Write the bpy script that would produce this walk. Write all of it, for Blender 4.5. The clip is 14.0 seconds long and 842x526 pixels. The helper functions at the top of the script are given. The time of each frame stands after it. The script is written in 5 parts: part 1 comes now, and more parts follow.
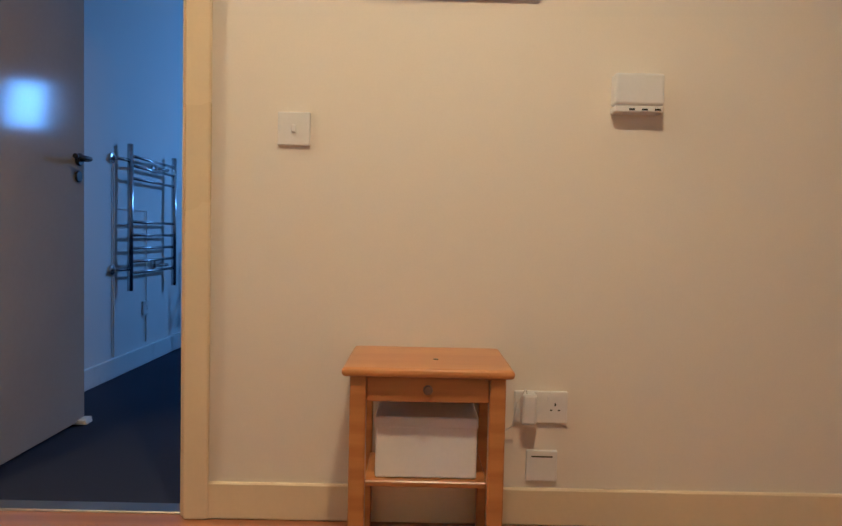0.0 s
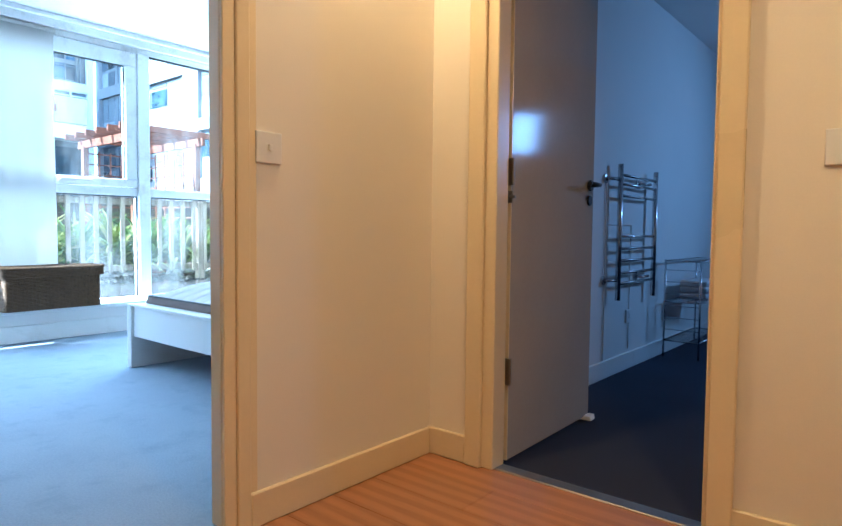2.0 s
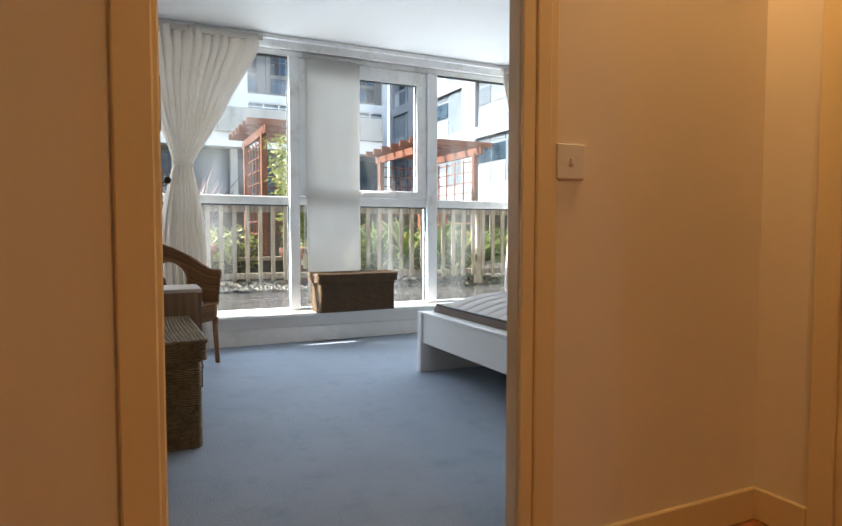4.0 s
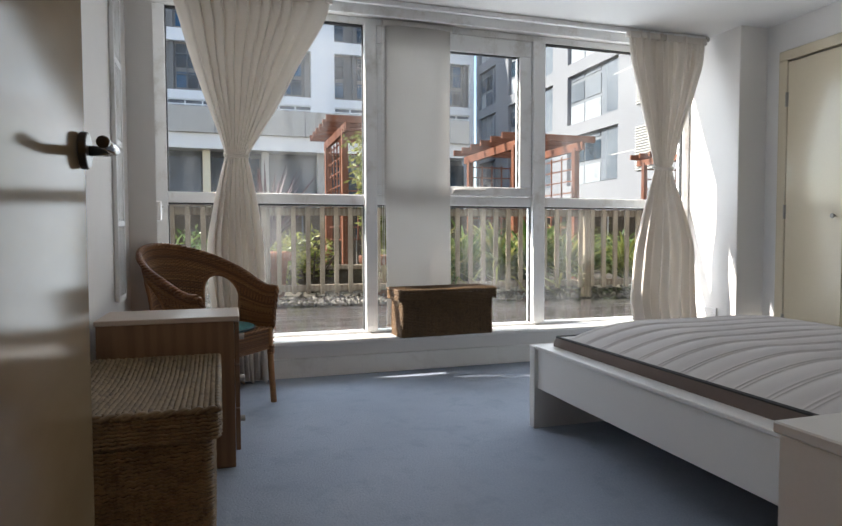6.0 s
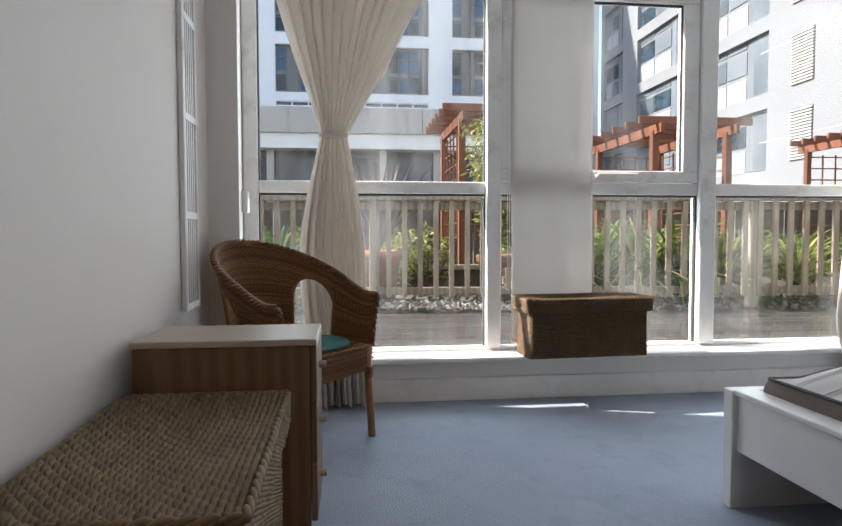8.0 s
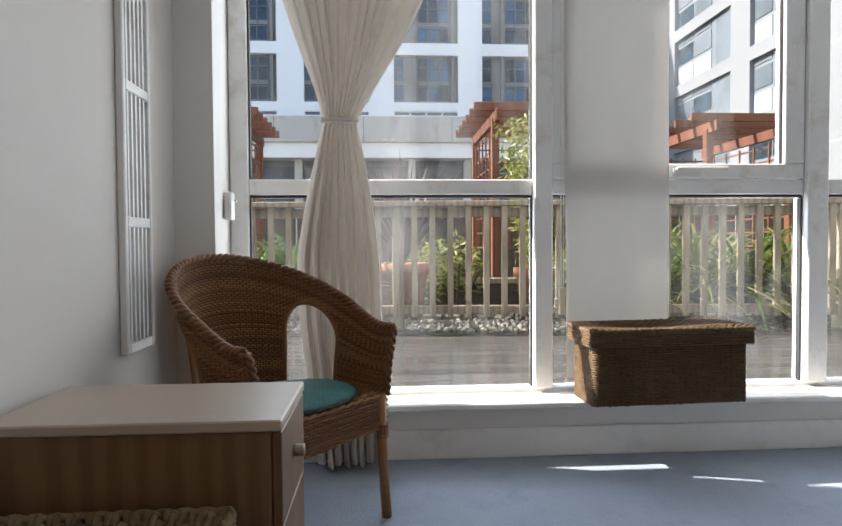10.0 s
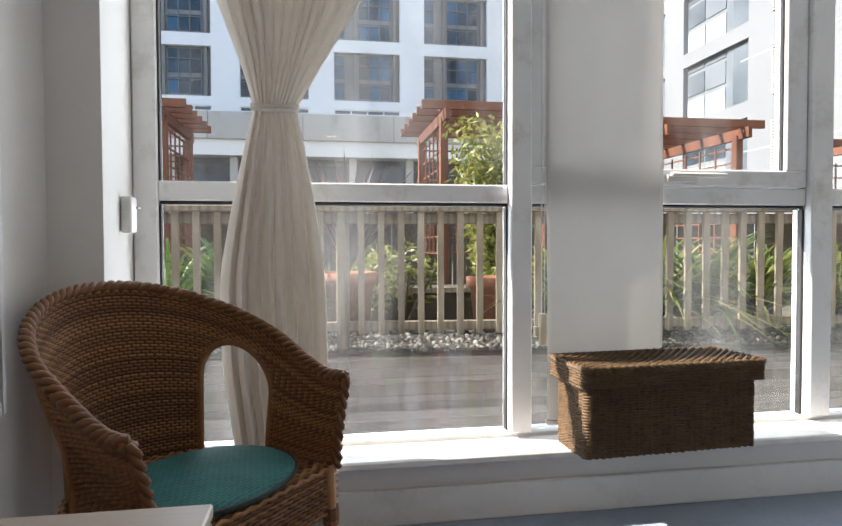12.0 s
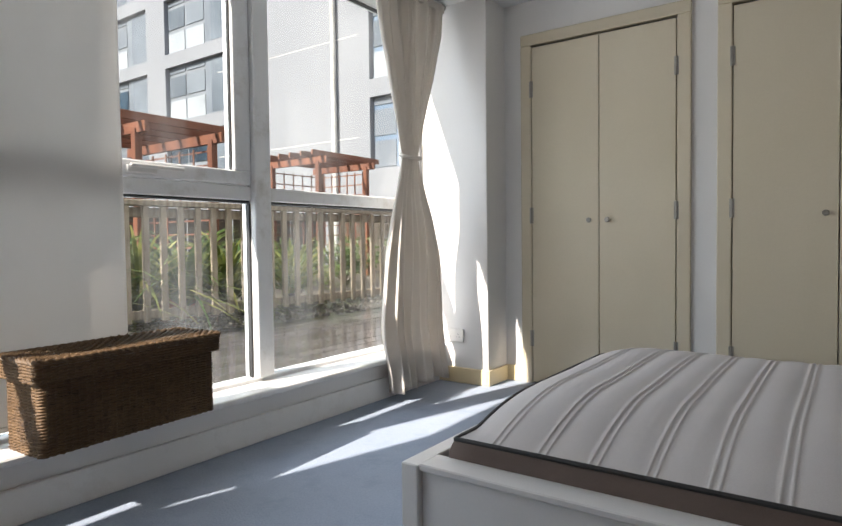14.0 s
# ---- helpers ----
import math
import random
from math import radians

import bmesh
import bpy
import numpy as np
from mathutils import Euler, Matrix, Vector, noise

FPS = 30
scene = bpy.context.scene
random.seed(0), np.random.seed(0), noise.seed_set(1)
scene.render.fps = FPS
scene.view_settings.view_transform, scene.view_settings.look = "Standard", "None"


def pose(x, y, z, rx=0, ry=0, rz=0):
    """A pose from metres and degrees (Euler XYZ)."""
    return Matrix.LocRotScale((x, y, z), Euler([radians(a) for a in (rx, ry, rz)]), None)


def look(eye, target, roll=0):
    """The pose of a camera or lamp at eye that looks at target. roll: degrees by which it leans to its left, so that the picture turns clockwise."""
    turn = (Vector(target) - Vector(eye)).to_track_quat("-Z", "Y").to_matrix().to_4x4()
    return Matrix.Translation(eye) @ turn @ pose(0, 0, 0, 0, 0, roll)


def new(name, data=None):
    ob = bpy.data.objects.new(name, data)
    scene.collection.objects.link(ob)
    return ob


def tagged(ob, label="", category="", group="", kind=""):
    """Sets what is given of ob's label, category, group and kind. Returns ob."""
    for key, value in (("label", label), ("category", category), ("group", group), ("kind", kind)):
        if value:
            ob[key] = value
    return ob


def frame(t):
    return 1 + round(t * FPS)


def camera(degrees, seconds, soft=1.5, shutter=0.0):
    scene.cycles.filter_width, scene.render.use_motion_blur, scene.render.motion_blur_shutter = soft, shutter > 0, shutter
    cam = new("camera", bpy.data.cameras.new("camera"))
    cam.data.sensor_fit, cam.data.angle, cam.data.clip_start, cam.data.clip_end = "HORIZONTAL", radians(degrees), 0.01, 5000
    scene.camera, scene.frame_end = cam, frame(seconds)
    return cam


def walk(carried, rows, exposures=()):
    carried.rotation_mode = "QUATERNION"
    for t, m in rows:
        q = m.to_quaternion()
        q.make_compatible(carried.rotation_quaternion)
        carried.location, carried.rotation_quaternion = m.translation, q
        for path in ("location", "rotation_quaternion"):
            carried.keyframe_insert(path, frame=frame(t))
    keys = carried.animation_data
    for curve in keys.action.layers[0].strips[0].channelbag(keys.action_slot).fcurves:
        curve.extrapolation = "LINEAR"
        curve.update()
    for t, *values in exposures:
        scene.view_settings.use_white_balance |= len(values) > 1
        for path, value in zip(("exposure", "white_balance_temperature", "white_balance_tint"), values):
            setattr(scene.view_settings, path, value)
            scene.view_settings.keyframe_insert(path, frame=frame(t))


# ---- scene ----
cam = camera(69.3, 14.0)
PATH = [
    (0, (-0.468, 0.259, 0.777), (-0.457, 2.258, 0.694), 1.3),
    (0.5, (-0.552, 0.211, 0.792), (-0.891, 2.18, 0.701), 1.0),
    (1, (-0.575, 0.135, 0.817), (-1.27, 2.008, 0.723), 0.6),
    (1.5, (-0.609, 0.11, 0.84), (-1.574, 1.859, 0.741), 0.4),
    (2, (-0.652, 0.1, 0.845), (-1.929, 1.636, 0.742), 0.6),
    (2.5, (-0.664, 0.093, 0.858), (-2.206, 1.363, 0.755), 0.4),
    (3, (-0.654, 0.081, 0.868), (-2.34, 1.152, 0.764), 0.5),
    (3.5, (-0.705, 0.093, 0.9), (-2.463, 1.041, 0.794), 0.3),
    (6, (-1.80, 0.448, 0.902), (-3.706, 1.043, 0.816), -0.2),
    (6.5, (-1.988, 0.479, 0.938), (-3.915, 1.008, 0.847), -0.2),
    (7, (-2.189, 0.577, 0.924), (-4.14, 1.008, 0.835), -0.2),
    (7.5, (-2.344, 0.592, 0.911), (-4.317, 0.908, 0.829), -0.3),
    (8, (-2.521, 0.577, 0.89), (-4.506, 0.802, 0.8), -0.1),
    (8.5, (-2.681, 0.567, 0.902), (-4.67, 0.764, 0.818), -0.1),
    (9, (-2.837, 0.629, 0.895), (-4.83, 0.793, 0.826), -0.0),
    (11.5, (-3.637, 0.658, 0.942), (-5.633, 0.768, 0.885), -0.7),
    (12, (-3.675, 0.63, 0.963), (-5.648, 0.952, 0.906), -0.2),
    (12.5, (-3.634, 0.646, 0.949), (-5.466, 1.446, 0.895), -0.5),
    (13, (-3.596, 0.673, 0.933), (-5.223, 1.835, 0.879), -0.7),
    (13.5, (-3.533, 0.68, 0.929), (-4.935, 2.106, 0.86), -0.8),
    (14, (-3.508, 0.65, 0.915), (-4.666, 2.279, 0.844), -0.7),
]
walk(cam, [(t, look(eye, target, roll)) for t, eye, target, roll in PATH],
     exposures=[(0.0, 3.1, 3950, -2), (1.2, 3.15, 4000, -2), (2.0, 3.15, 4400, -2), (2.4, 3.05, 5000, 0), (3.0, 2.6, 5700, 4), (3.7, 2.25, 6100, 8), (5.8, 1.45, 6500, 14), (9.0, 1.6, 6550, 14), (11.8, 1.6, 6550, 14), (13.0, 1.45, 6600, 14), (14.0, 1.3, 6600, 14)])

# ---- light ----
SUN_WAY = Vector((0.28, 1.0, -0.80))
world = bpy.data.worlds.new("world")
scene.world = world
world.use_nodes = True
wn = world.node_tree.nodes
wn.clear()
sky = wn.new("ShaderNodeTexSky")
sky.sky_type = "NISHITA"
sky.sun_disc = False
sky.sun_elevation = math.atan2(0.80, math.hypot(0.28, 1.0))
sky.sun_rotation = math.atan2(-SUN_WAY.x, -SUN_WAY.y)
bg = wn.new("ShaderNodeBackground")
bg.inputs["Strength"].default_value = 0.15
wo = wn.new("ShaderNodeOutputWorld")
world.node_tree.links.new(sky.outputs[0], bg.inputs[0])
world.node_tree.links.new(bg.outputs[0], wo.inputs[0])

sun_data = bpy.data.lights.new("sun", "SUN")
sun_data.energy, sun_data.angle, sun_data.color = 4.5, radians(0.6), (1.0, 0.94, 0.85)
sun = new("sun", sun_data)
sun.matrix_world = look((-20, -30, 30), Vector((-20, -30, 30)) + SUN_WAY)


def area(name, eye, target, sx, sy, watts, colour):
    d = bpy.data.lights.new(name, "AREA")
    d.shape, d.size, d.size_y, d.energy, d.color = "RECTANGLE", sx, sy, watts, colour
    ob = new(name, d)
    ob.matrix_world = look(eye, target)
    return ob


area("window_light", (-5.97, 2.0, 1.3), (0, 2.0, 1.0), 3.8, 1.9, 27, (0.86, 0.93, 1.0))
area("bathroom_window_light", (0.16, 5.93, 1.90), (-2.1, 4.1, 1.0), 0.28, 0.40, 1.15, (0.46, 0.65, 1.0)).data.spread = radians(110)
area("hall_lamp_light", (-1.98, 1.46, 2.36), (-1.98, 1.46, 0), 0.10, 0.10, 2.0, (1.0, 0.55, 0.20))
area("hall_lamp_light", (-0.35, 0.75, 2.33), (-0.35, 0.75, 0), 0.14, 0.14, 3.3, (1.0, 0.55, 0.20))


# ---- materials ----
def node_mat(name):
    m = bpy.data.materials.new(name)
    m.use_nodes = True
    nt = m.node_tree
    return m, nt, nt.nodes["Principled BSDF"]


def ramp_of(nt, fac, stops):
    r = nt.nodes.new("ShaderNodeValToRGB")
    els = r.color_ramp.elements
    while len(els) < len(stops):
        els.new(0.5)
    for e, (p, c) in zip(els, stops):
        e.position, e.color = p, (*c, 1)
    nt.links.new(fac, r.inputs[0])
    return r.outputs[0]


def coords(nt, scale=(1, 1, 1), which="Object"):
    tc = nt.nodes.new("ShaderNodeTexCoord")
    mp = nt.nodes.new("ShaderNodeMapping")
    mp.inputs["Scale"].default_value = scale
    nt.links.new(tc.outputs[which], mp.inputs[0])
    return mp.outputs[0]


def noise_of(nt, vec, scale, detail=4.0, rough=0.55):
    n = nt.nodes.new("ShaderNodeTexNoise")
    n.inputs["Scale"].default_value, n.inputs["Detail"].default_value, n.inputs["Roughness"].default_value = scale, detail, rough
    nt.links.new(vec, n.inputs["Vector"])
    return n.outputs["Fac"]


def mixed(nt, fac, a, b, mode="MIX"):
    m = nt.nodes.new("ShaderNodeMix")
    m.data_type, m.blend_type = "RGBA", mode
    for sock, v in ((m.inputs[0], fac), (m.inputs[6], a), (m.inputs[7], b)):
        if isinstance(v, (int, float)):
            sock.default_value = v
        elif isinstance(v, tuple):
            sock.default_value = (*v, 1)
        else:
            nt.links.new(v, sock)
    return m.outputs[2]


def bumped(nt, bsdf, height, strength, distance=0.002):
    b = nt.nodes.new("ShaderNodeBump")
    b.inputs["Strength"].default_value, b.inputs["Distance"].default_value = strength, distance
    nt.links.new(height, b.inputs["Height"])
    nt.links.new(b.outputs[0], bsdf.inputs["Normal"])


def surface(name, a, b, rough=0.6, big=1.2, fine=60, stretch=(1, 1, 1), bump=0.1, metal=0.0, coat=0.0, vary=0.0, dirt=None, gloss=0.5):
    """Two colours mixed by a broad and a fine noise, with relief."""
    m, nt, p = node_mat(name)
    v = coords(nt, stretch)
    p.inputs["Specular IOR Level"].default_value = gloss
    broad, grain = noise_of(nt, v, big), noise_of(nt, v, fine, 6)
    c1 = ramp_of(nt, broad, [(0.3, a), (0.7, b)])
    c2 = ramp_of(nt, grain, [(0.25, tuple(0.86 * x for x in a)), (0.75, tuple(min(1, 1.08 * x) for x in b))])
    col = mixed(nt, 0.45 if bump >= 0.1 else 0.12, c1, c2)
    if dirt:
        d = ramp_of(nt, noise_of(nt, v, big * 2.7, 8, 0.7), [(0.52, (0, 0, 0)), (0.7, (1, 1, 1))])
        col = mixed(nt, d, col, dirt)
    if vary:
        info = nt.nodes.new("ShaderNodeObjectInfo")
        col = mixed(nt, vary, col, ramp_of(nt, info.outputs["Random"], [(0, tuple(0.45 * x for x in a)), (1, tuple(min(1, 1.5 * x) for x in b))]))
    nt.links.new(col, p.inputs["Base Color"])
    rr = ramp_of(nt, broad if bump < 0.1 else grain, [(0.2, (rough * 0.85,) * 3), (0.8, (min(1, rough * 1.15),) * 3)])
    nt.links.new(rr, p.inputs["Roughness"])
    p.inputs["Metallic"].default_value = metal
    p.inputs["Coat Weight"].default_value = coat
    if bump:
        bumped(nt, p, grain, bump)
    return m


def wood(name, dark, light, rough=0.45, axis=0, ring=9, coat=0.0, vary=0.0):
    m, nt, p = node_mat(name)
    st = [6.0, 6.0, 6.0]
    st[axis] = 0.5
    v = coords(nt, tuple(st))
    w = nt.nodes.new("ShaderNodeTexWave")
    w.wave_type, w.bands_direction = "RINGS", ("X", "Y", "Z")[axis]
    w.inputs["Scale"].default_value, w.inputs["Distortion"].default_value, w.inputs["Detail"].default_value = ring * 0.12, 5.0, 3
    nt.links.new(v, w.inputs["Vector"])
    grain = noise_of(nt, v, 14, 8, 0.65)
    c = ramp_of(nt, w.outputs["Fac"], [(0.15, dark), (0.75, light)])
    col = mixed(nt, 0.4, c, ramp_of(nt, grain, [(0.3, dark), (0.7, light)]))
    if vary:
        info = nt.nodes.new("ShaderNodeObjectInfo")
        col = mixed(nt, vary, col, ramp_of(nt, info.outputs["Random"], [(0, tuple(0.5 * x for x in dark)), (1, tuple(min(1, 1.3 * x) for x in light))]))
    nt.links.new(col, p.inputs["Base Color"])
    p.inputs["Roughness"].default_value = rough
    p.inputs["Coat Weight"].default_value = coat
    bumped(nt, p, grain, 0.15, 0.0015)
    return m


def islands(name, stops, rough=0.7, fine=90, bump=0.2, sheen=0.0, through_light=0.0):
    """Colour varies from piece to piece of a joined mesh."""
    m, nt, p = node_mat(name)
    g = nt.nodes.new("ShaderNodeNewGeometry")
    col = ramp_of(nt, g.outputs["Random Per Island"], stops)
    gr = noise_of(nt, coords(nt), fine, 5)
    col = mixed(nt, 0.5, col, ramp_of(nt, gr, [(0.2, (0.35, 0.35, 0.35)), (0.8, (1, 1, 1))]), "MULTIPLY")
    nt.links.new(col, p.inputs["Base Color"])
    p.inputs["Roughness"].default_value = rough
    if bump:
        bumped(nt, p, gr, bump)
    if through_light:
        tr = nt.nodes.new("ShaderNodeBsdfTranslucent")
        nt.links.new(col, tr.inputs["Color"])
        mx = nt.nodes.new("ShaderNodeMixShader")
        mx.inputs[0].default_value = through_light
        out = nt.nodes["Material Output"]
        nt.links.new(p.outputs[0], mx.inputs[1])
        nt.links.new(tr.outputs[0], mx.inputs[2])
        nt.links.new(mx.outputs[0], out.inputs[0])
    return m


def cloth(name, a, b, thread=700, translucency=0.25, stretch=(1, 1, 1)):
    m, nt, p = node_mat(name)
    v = coords(nt, stretch)
    broad, fine = noise_of(nt, v, 3), noise_of(nt, v, thread, 3)
    col = mixed(nt, 0.4, ramp_of(nt, broad, [(0.3, a), (0.7, b)]), ramp_of(nt, fine, [(0.3, tuple(0.8 * x for x in a)), (0.7, b)]))
    nt.links.new(col, p.inputs["Base Color"])
    p.inputs["Roughness"].default_value = 0.9
    bumped(nt, p, fine, 0.25, 0.001)
    if translucency:
        tr = nt.nodes.new("ShaderNodeBsdfTranslucent")
        nt.links.new(col, tr.inputs["Color"])
        mx = nt.nodes.new("ShaderNodeMixShader")
        mx.inputs[0].default_value = translucency
        nt.links.new(p.outputs[0], mx.inputs[1])
        nt.links.new(tr.outputs[0], mx.inputs[2])
        nt.links.new(mx.outputs[0], nt.nodes["Material Output"].inputs[0])
    return m


def glass_mat(name, tint=(0.93, 0.96, 0.95), rough=0.0, haze=0.0):
    """A thin pane: clear, with a weak mirror and some dried dirt."""
    m = bpy.data.materials.new(name)
    m.use_nodes = True
    nt = m.node_tree
    nt.nodes.clear()
    out = nt.nodes.new("ShaderNodeOutputMaterial")
    t = nt.nodes.new("ShaderNodeBsdfTransparent")
    t.inputs[0].default_value = (*tint, 1)
    g = nt.nodes.new("ShaderNodeBsdfGlossy")
    g.inputs["Roughness"].default_value = rough
    fr = nt.nodes.new("ShaderNodeFresnel")
    fr.inputs[0].default_value = 1.16
    mx = nt.nodes.new("ShaderNodeMixShader")
    nt.links.new(fr.outputs[0], mx.inputs[0])
    nt.links.new(t.outputs[0], mx.inputs[1])
    nt.links.new(g.outputs[0], mx.inputs[2])
    last = mx.outputs[0]
    if haze:
        d = nt.nodes.new("ShaderNodeBsdfDiffuse")
        d.inputs[0].default_value = (0.75, 0.73, 0.68, 1)
        tl = nt.nodes.new("ShaderNodeBsdfTranslucent")
        tl.inputs[0].default_value = (0.75, 0.73, 0.68, 1)
        md = nt.nodes.new("ShaderNodeMixShader")
        nt.links.new(d.outputs[0], md.inputs[1])
        nt.links.new(tl.outputs[0], md.inputs[2])
        v = coords(nt, (1, 1, 0.35))
        broad = ramp_of(nt, noise_of(nt, v, 2.2, 6, 0.6), [(0.45, (0, 0, 0)), (0.8, (haze,) * 3)])
        specks = ramp_of(nt, noise_of(nt, coords(nt), 75, 2), [(0.70, (0, 0, 0)), (0.76, (haze * 1.5,) * 3)])
        both = mixed(nt, 1.0, broad, specks, "ADD")
        m2 = nt.nodes.new("ShaderNodeMixShader")
        nt.links.new(both, m2.inputs[0])
        nt.links.new(last, m2.inputs[1])
        nt.links.new(md.outputs[0], m2.inputs[2])
        last = m2.outputs[0]
    nt.links.new(last, out.inputs[0])
    return m


WALL = surface("white_wall_paint", (0.74, 0.72, 0.69), (0.80, 0.78, 0.75), 0.75, 0.9, 220, bump=0.06)
HALLWALL = surface("hall_wall_paint", (0.76, 0.69, 0.57), (0.80, 0.73, 0.61), 0.65, 0.8, 220, bump=0.06)
CEIL = surface("ceiling_paint", (0.78, 0.78, 0.77), (0.82, 0.82, 0.81), 0.85, 1.0, 180, bump=0.05)
GLOSS = surface("cream_gloss_paint", (0.72, 0.59, 0.35), (0.77, 0.64, 0.40), 0.3, 1.6, 90, bump=0.03, coat=0.15)
WARDROBE = surface("cream_door_paint", (0.63, 0.55, 0.40), (0.68, 0.60, 0.45), 0.2, 1.1, 120, bump=0.03, coat=0.2)
UPVC = surface("white_window_frame", (0.80, 0.81, 0.81), (0.86, 0.86, 0.85), 0.35, 2.0, 150, bump=0.02, dirt=(0.62, 0.6, 0.56))
SILL = surface("white_sill_paint", (0.78, 0.77, 0.74), (0.83, 0.82, 0.79), 0.4, 2.0, 140, bump=0.04, dirt=(0.68, 0.66, 0.62))
GASKET = surface("black_gasket", (0.02, 0.02, 0.02), (0.04, 0.04, 0.04), 0.6)
CARPET = surface("blue_grey_carpet", (0.27, 0.32, 0.40), (0.35, 0.40, 0.48), 1.0, 2.2, 120, bump=1.6, dirt=(0.25, 0.31, 0.38))
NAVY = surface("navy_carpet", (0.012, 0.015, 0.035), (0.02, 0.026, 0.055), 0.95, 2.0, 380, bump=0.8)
LAMINATE = wood("orange_laminate", (0.30, 0.12, 0.045), (0.46, 0.21, 0.08), 0.32, 0, 7, vary=0.15)
PINE = wood("lacquered_pine", (0.42, 0.16, 0.022), (0.54, 0.24, 0.04), 0.3, 0, 8, coat=0.3)
OAK = wood("walnut_veneer", (0.135, 0.072, 0.036), (0.20, 0.115, 0.06), 0.45, 2, 9)
TOPW = wood("pale_worn_top", (0.36, 0.29, 0.23), (0.46, 0.38, 0.31), 0.35, 1, 7)
BEDWHITE = surface("white_foil_board", (0.74, 0.73, 0.71), (0.79, 0.78, 0.76), 0.38, 1.5, 130, bump=0.02)
CURTAIN = cloth("cream_curtain_cloth", (0.77, 0.72, 0.65), (0.84, 0.79, 0.73), 900, 0.27)
BLIND = cloth("white_blind_cloth", (0.74, 0.72, 0.69), (0.79, 0.77, 0.74), 800, 0.28)
TICKING = cloth("mattress_cover", (0.58, 0.55, 0.54), (0.66, 0.63, 0.615), 500, 0.0)
MSIDE = cloth("brown_mattress_side", (0.135, 0.10, 0.085), (0.19, 0.145, 0.125), 600, 0.0)
PIPING = cloth("pink_grey_piping", (0.575, 0.54, 0.525), (0.65, 0.615, 0.60), 600, 0.0)
WICKER = islands("rattan_strands", [(0, (0.15, 0.056, 0.016)), (0.5, (0.26, 0.11, 0.034)), (1, (0.40, 0.19, 0.068))], 0.5, 60)
# Strands of the sill basket, with the shade of its backlit front in the colour.
SEAGRASS = surface("shaded_seagrass_strands", (0.072, 0.038, 0.015), (0.17, 0.10, 0.044), 0.6, 14, 110, bump=0.5, dirt=(0.042, 0.021, 0.009))
# The same seagrass without that shade, for the hamper.
PALEGRASS = surface("seagrass_strands", (0.105, 0.068, 0.03), (0.27, 0.19, 0.095), 0.6, 14, 110, bump=0.5, dirt=(0.06, 0.036, 0.016))
TEAL, _nt, _p = node_mat("teal_patterned_cloth")
_b = _nt.nodes.new("ShaderNodeTexBrick")
_b.inputs["Scale"].default_value, _b.inputs["Mortar Size"].default_value, _b.offset = 26.0, 0.035, 0.5
_b.inputs["Color1"].default_value, _b.inputs["Color2"].default_value, _b.inputs["Mortar"].default_value = (0.006, 0.085, 0.085, 1), (0.012, 0.12, 0.115, 1), (0.05, 0.20, 0.18, 1)
_nt.links.new(coords(_nt), _b.inputs["Vector"])
_nt.links.new(mixed(_nt, 0.35, _b.outputs["Color"], ramp_of(_nt, noise_of(_nt, coords(_nt), 22, 5), [(0.3, (0.006, 0.07, 0.075)), (0.7, (0.03, 0.19, 0.18))])), _p.inputs["Base Color"])
_p.inputs["Roughness"].default_value = 0.75
STEEL = surface("brushed_steel", (0.55, 0.55, 0.56), (0.66, 0.66, 0.67), 0.25, 5, 140, metal=1.0, bump=0.02)
DULLSTEEL = surface("dull_hinge_steel", (0.30, 0.28, 0.25), (0.42, 0.40, 0.36), 0.42, 9, 140, metal=1.0, bump=0.04)
BLACK = surface("black_metal", (0.012, 0.012, 0.013), (0.03, 0.03, 0.03), 0.3, 5, 100, bump=0.02)
PLASTIC = surface("white_plastic", (0.74, 0.72, 0.69), (0.79, 0.77, 0.74), 0.3, 6, 120, bump=0.01)
IVORY = surface("aged_ivory_plastic", (0.70, 0.64, 0.47), (0.75, 0.69, 0.52), 0.35, 6, 120, bump=0.01)
PAPER = surface("white_paper", (0.78, 0.76, 0.73), (0.84, 0.82, 0.79), 0.8, 4, 90, bump=0.05)
GLASS = glass_mat("window_glass", haze=0.115)
FARGLASS = surface("far_window_glass", (0.008, 0.014, 0.022), (0.045, 0.075, 0.105), 0.04, 0.9, 2.5, bump=0.0, dirt=(0.02, 0.025, 0.03))
FARGLASS2 = surface("far_grey_glazing", (0.06, 0.072, 0.088), (0.19, 0.215, 0.245), 0.06, 0.3, 1.5, bump=0.0)
RENDER = surface("white_render", (0.78, 0.78, 0.78), (0.84, 0.84, 0.83), 0.85, 0.15, 8, bump=0.05)
# White render of the wing, darkened in colour in place of weaker sunlight.
RENDERG = surface("dimmed_white_render", (0.185, 0.19, 0.208), (0.23, 0.235, 0.252), 0.85, 0.15, 8, bump=0.05)
CONCRETE = surface("stained_concrete", (0.42, 0.41, 0.38), (0.55, 0.53, 0.50), 0.9, 0.5, 9, stretch=(1, 1, 0.3), bump=0.2, dirt=(0.30, 0.29, 0.26))
# Blue of the reflected sky is painted into the base colour of these panes.
FARBLUE = surface("sky_reflection_glass", (0.015, 0.05, 0.10), (0.05, 0.14, 0.24), 0.05, 0.8, 3.0, bump=0.0)
CLADDING = surface("grey_brown_cladding", (0.16, 0.15, 0.14), (0.24, 0.23, 0.22), 0.6, 0.6, 6, bump=0.05)
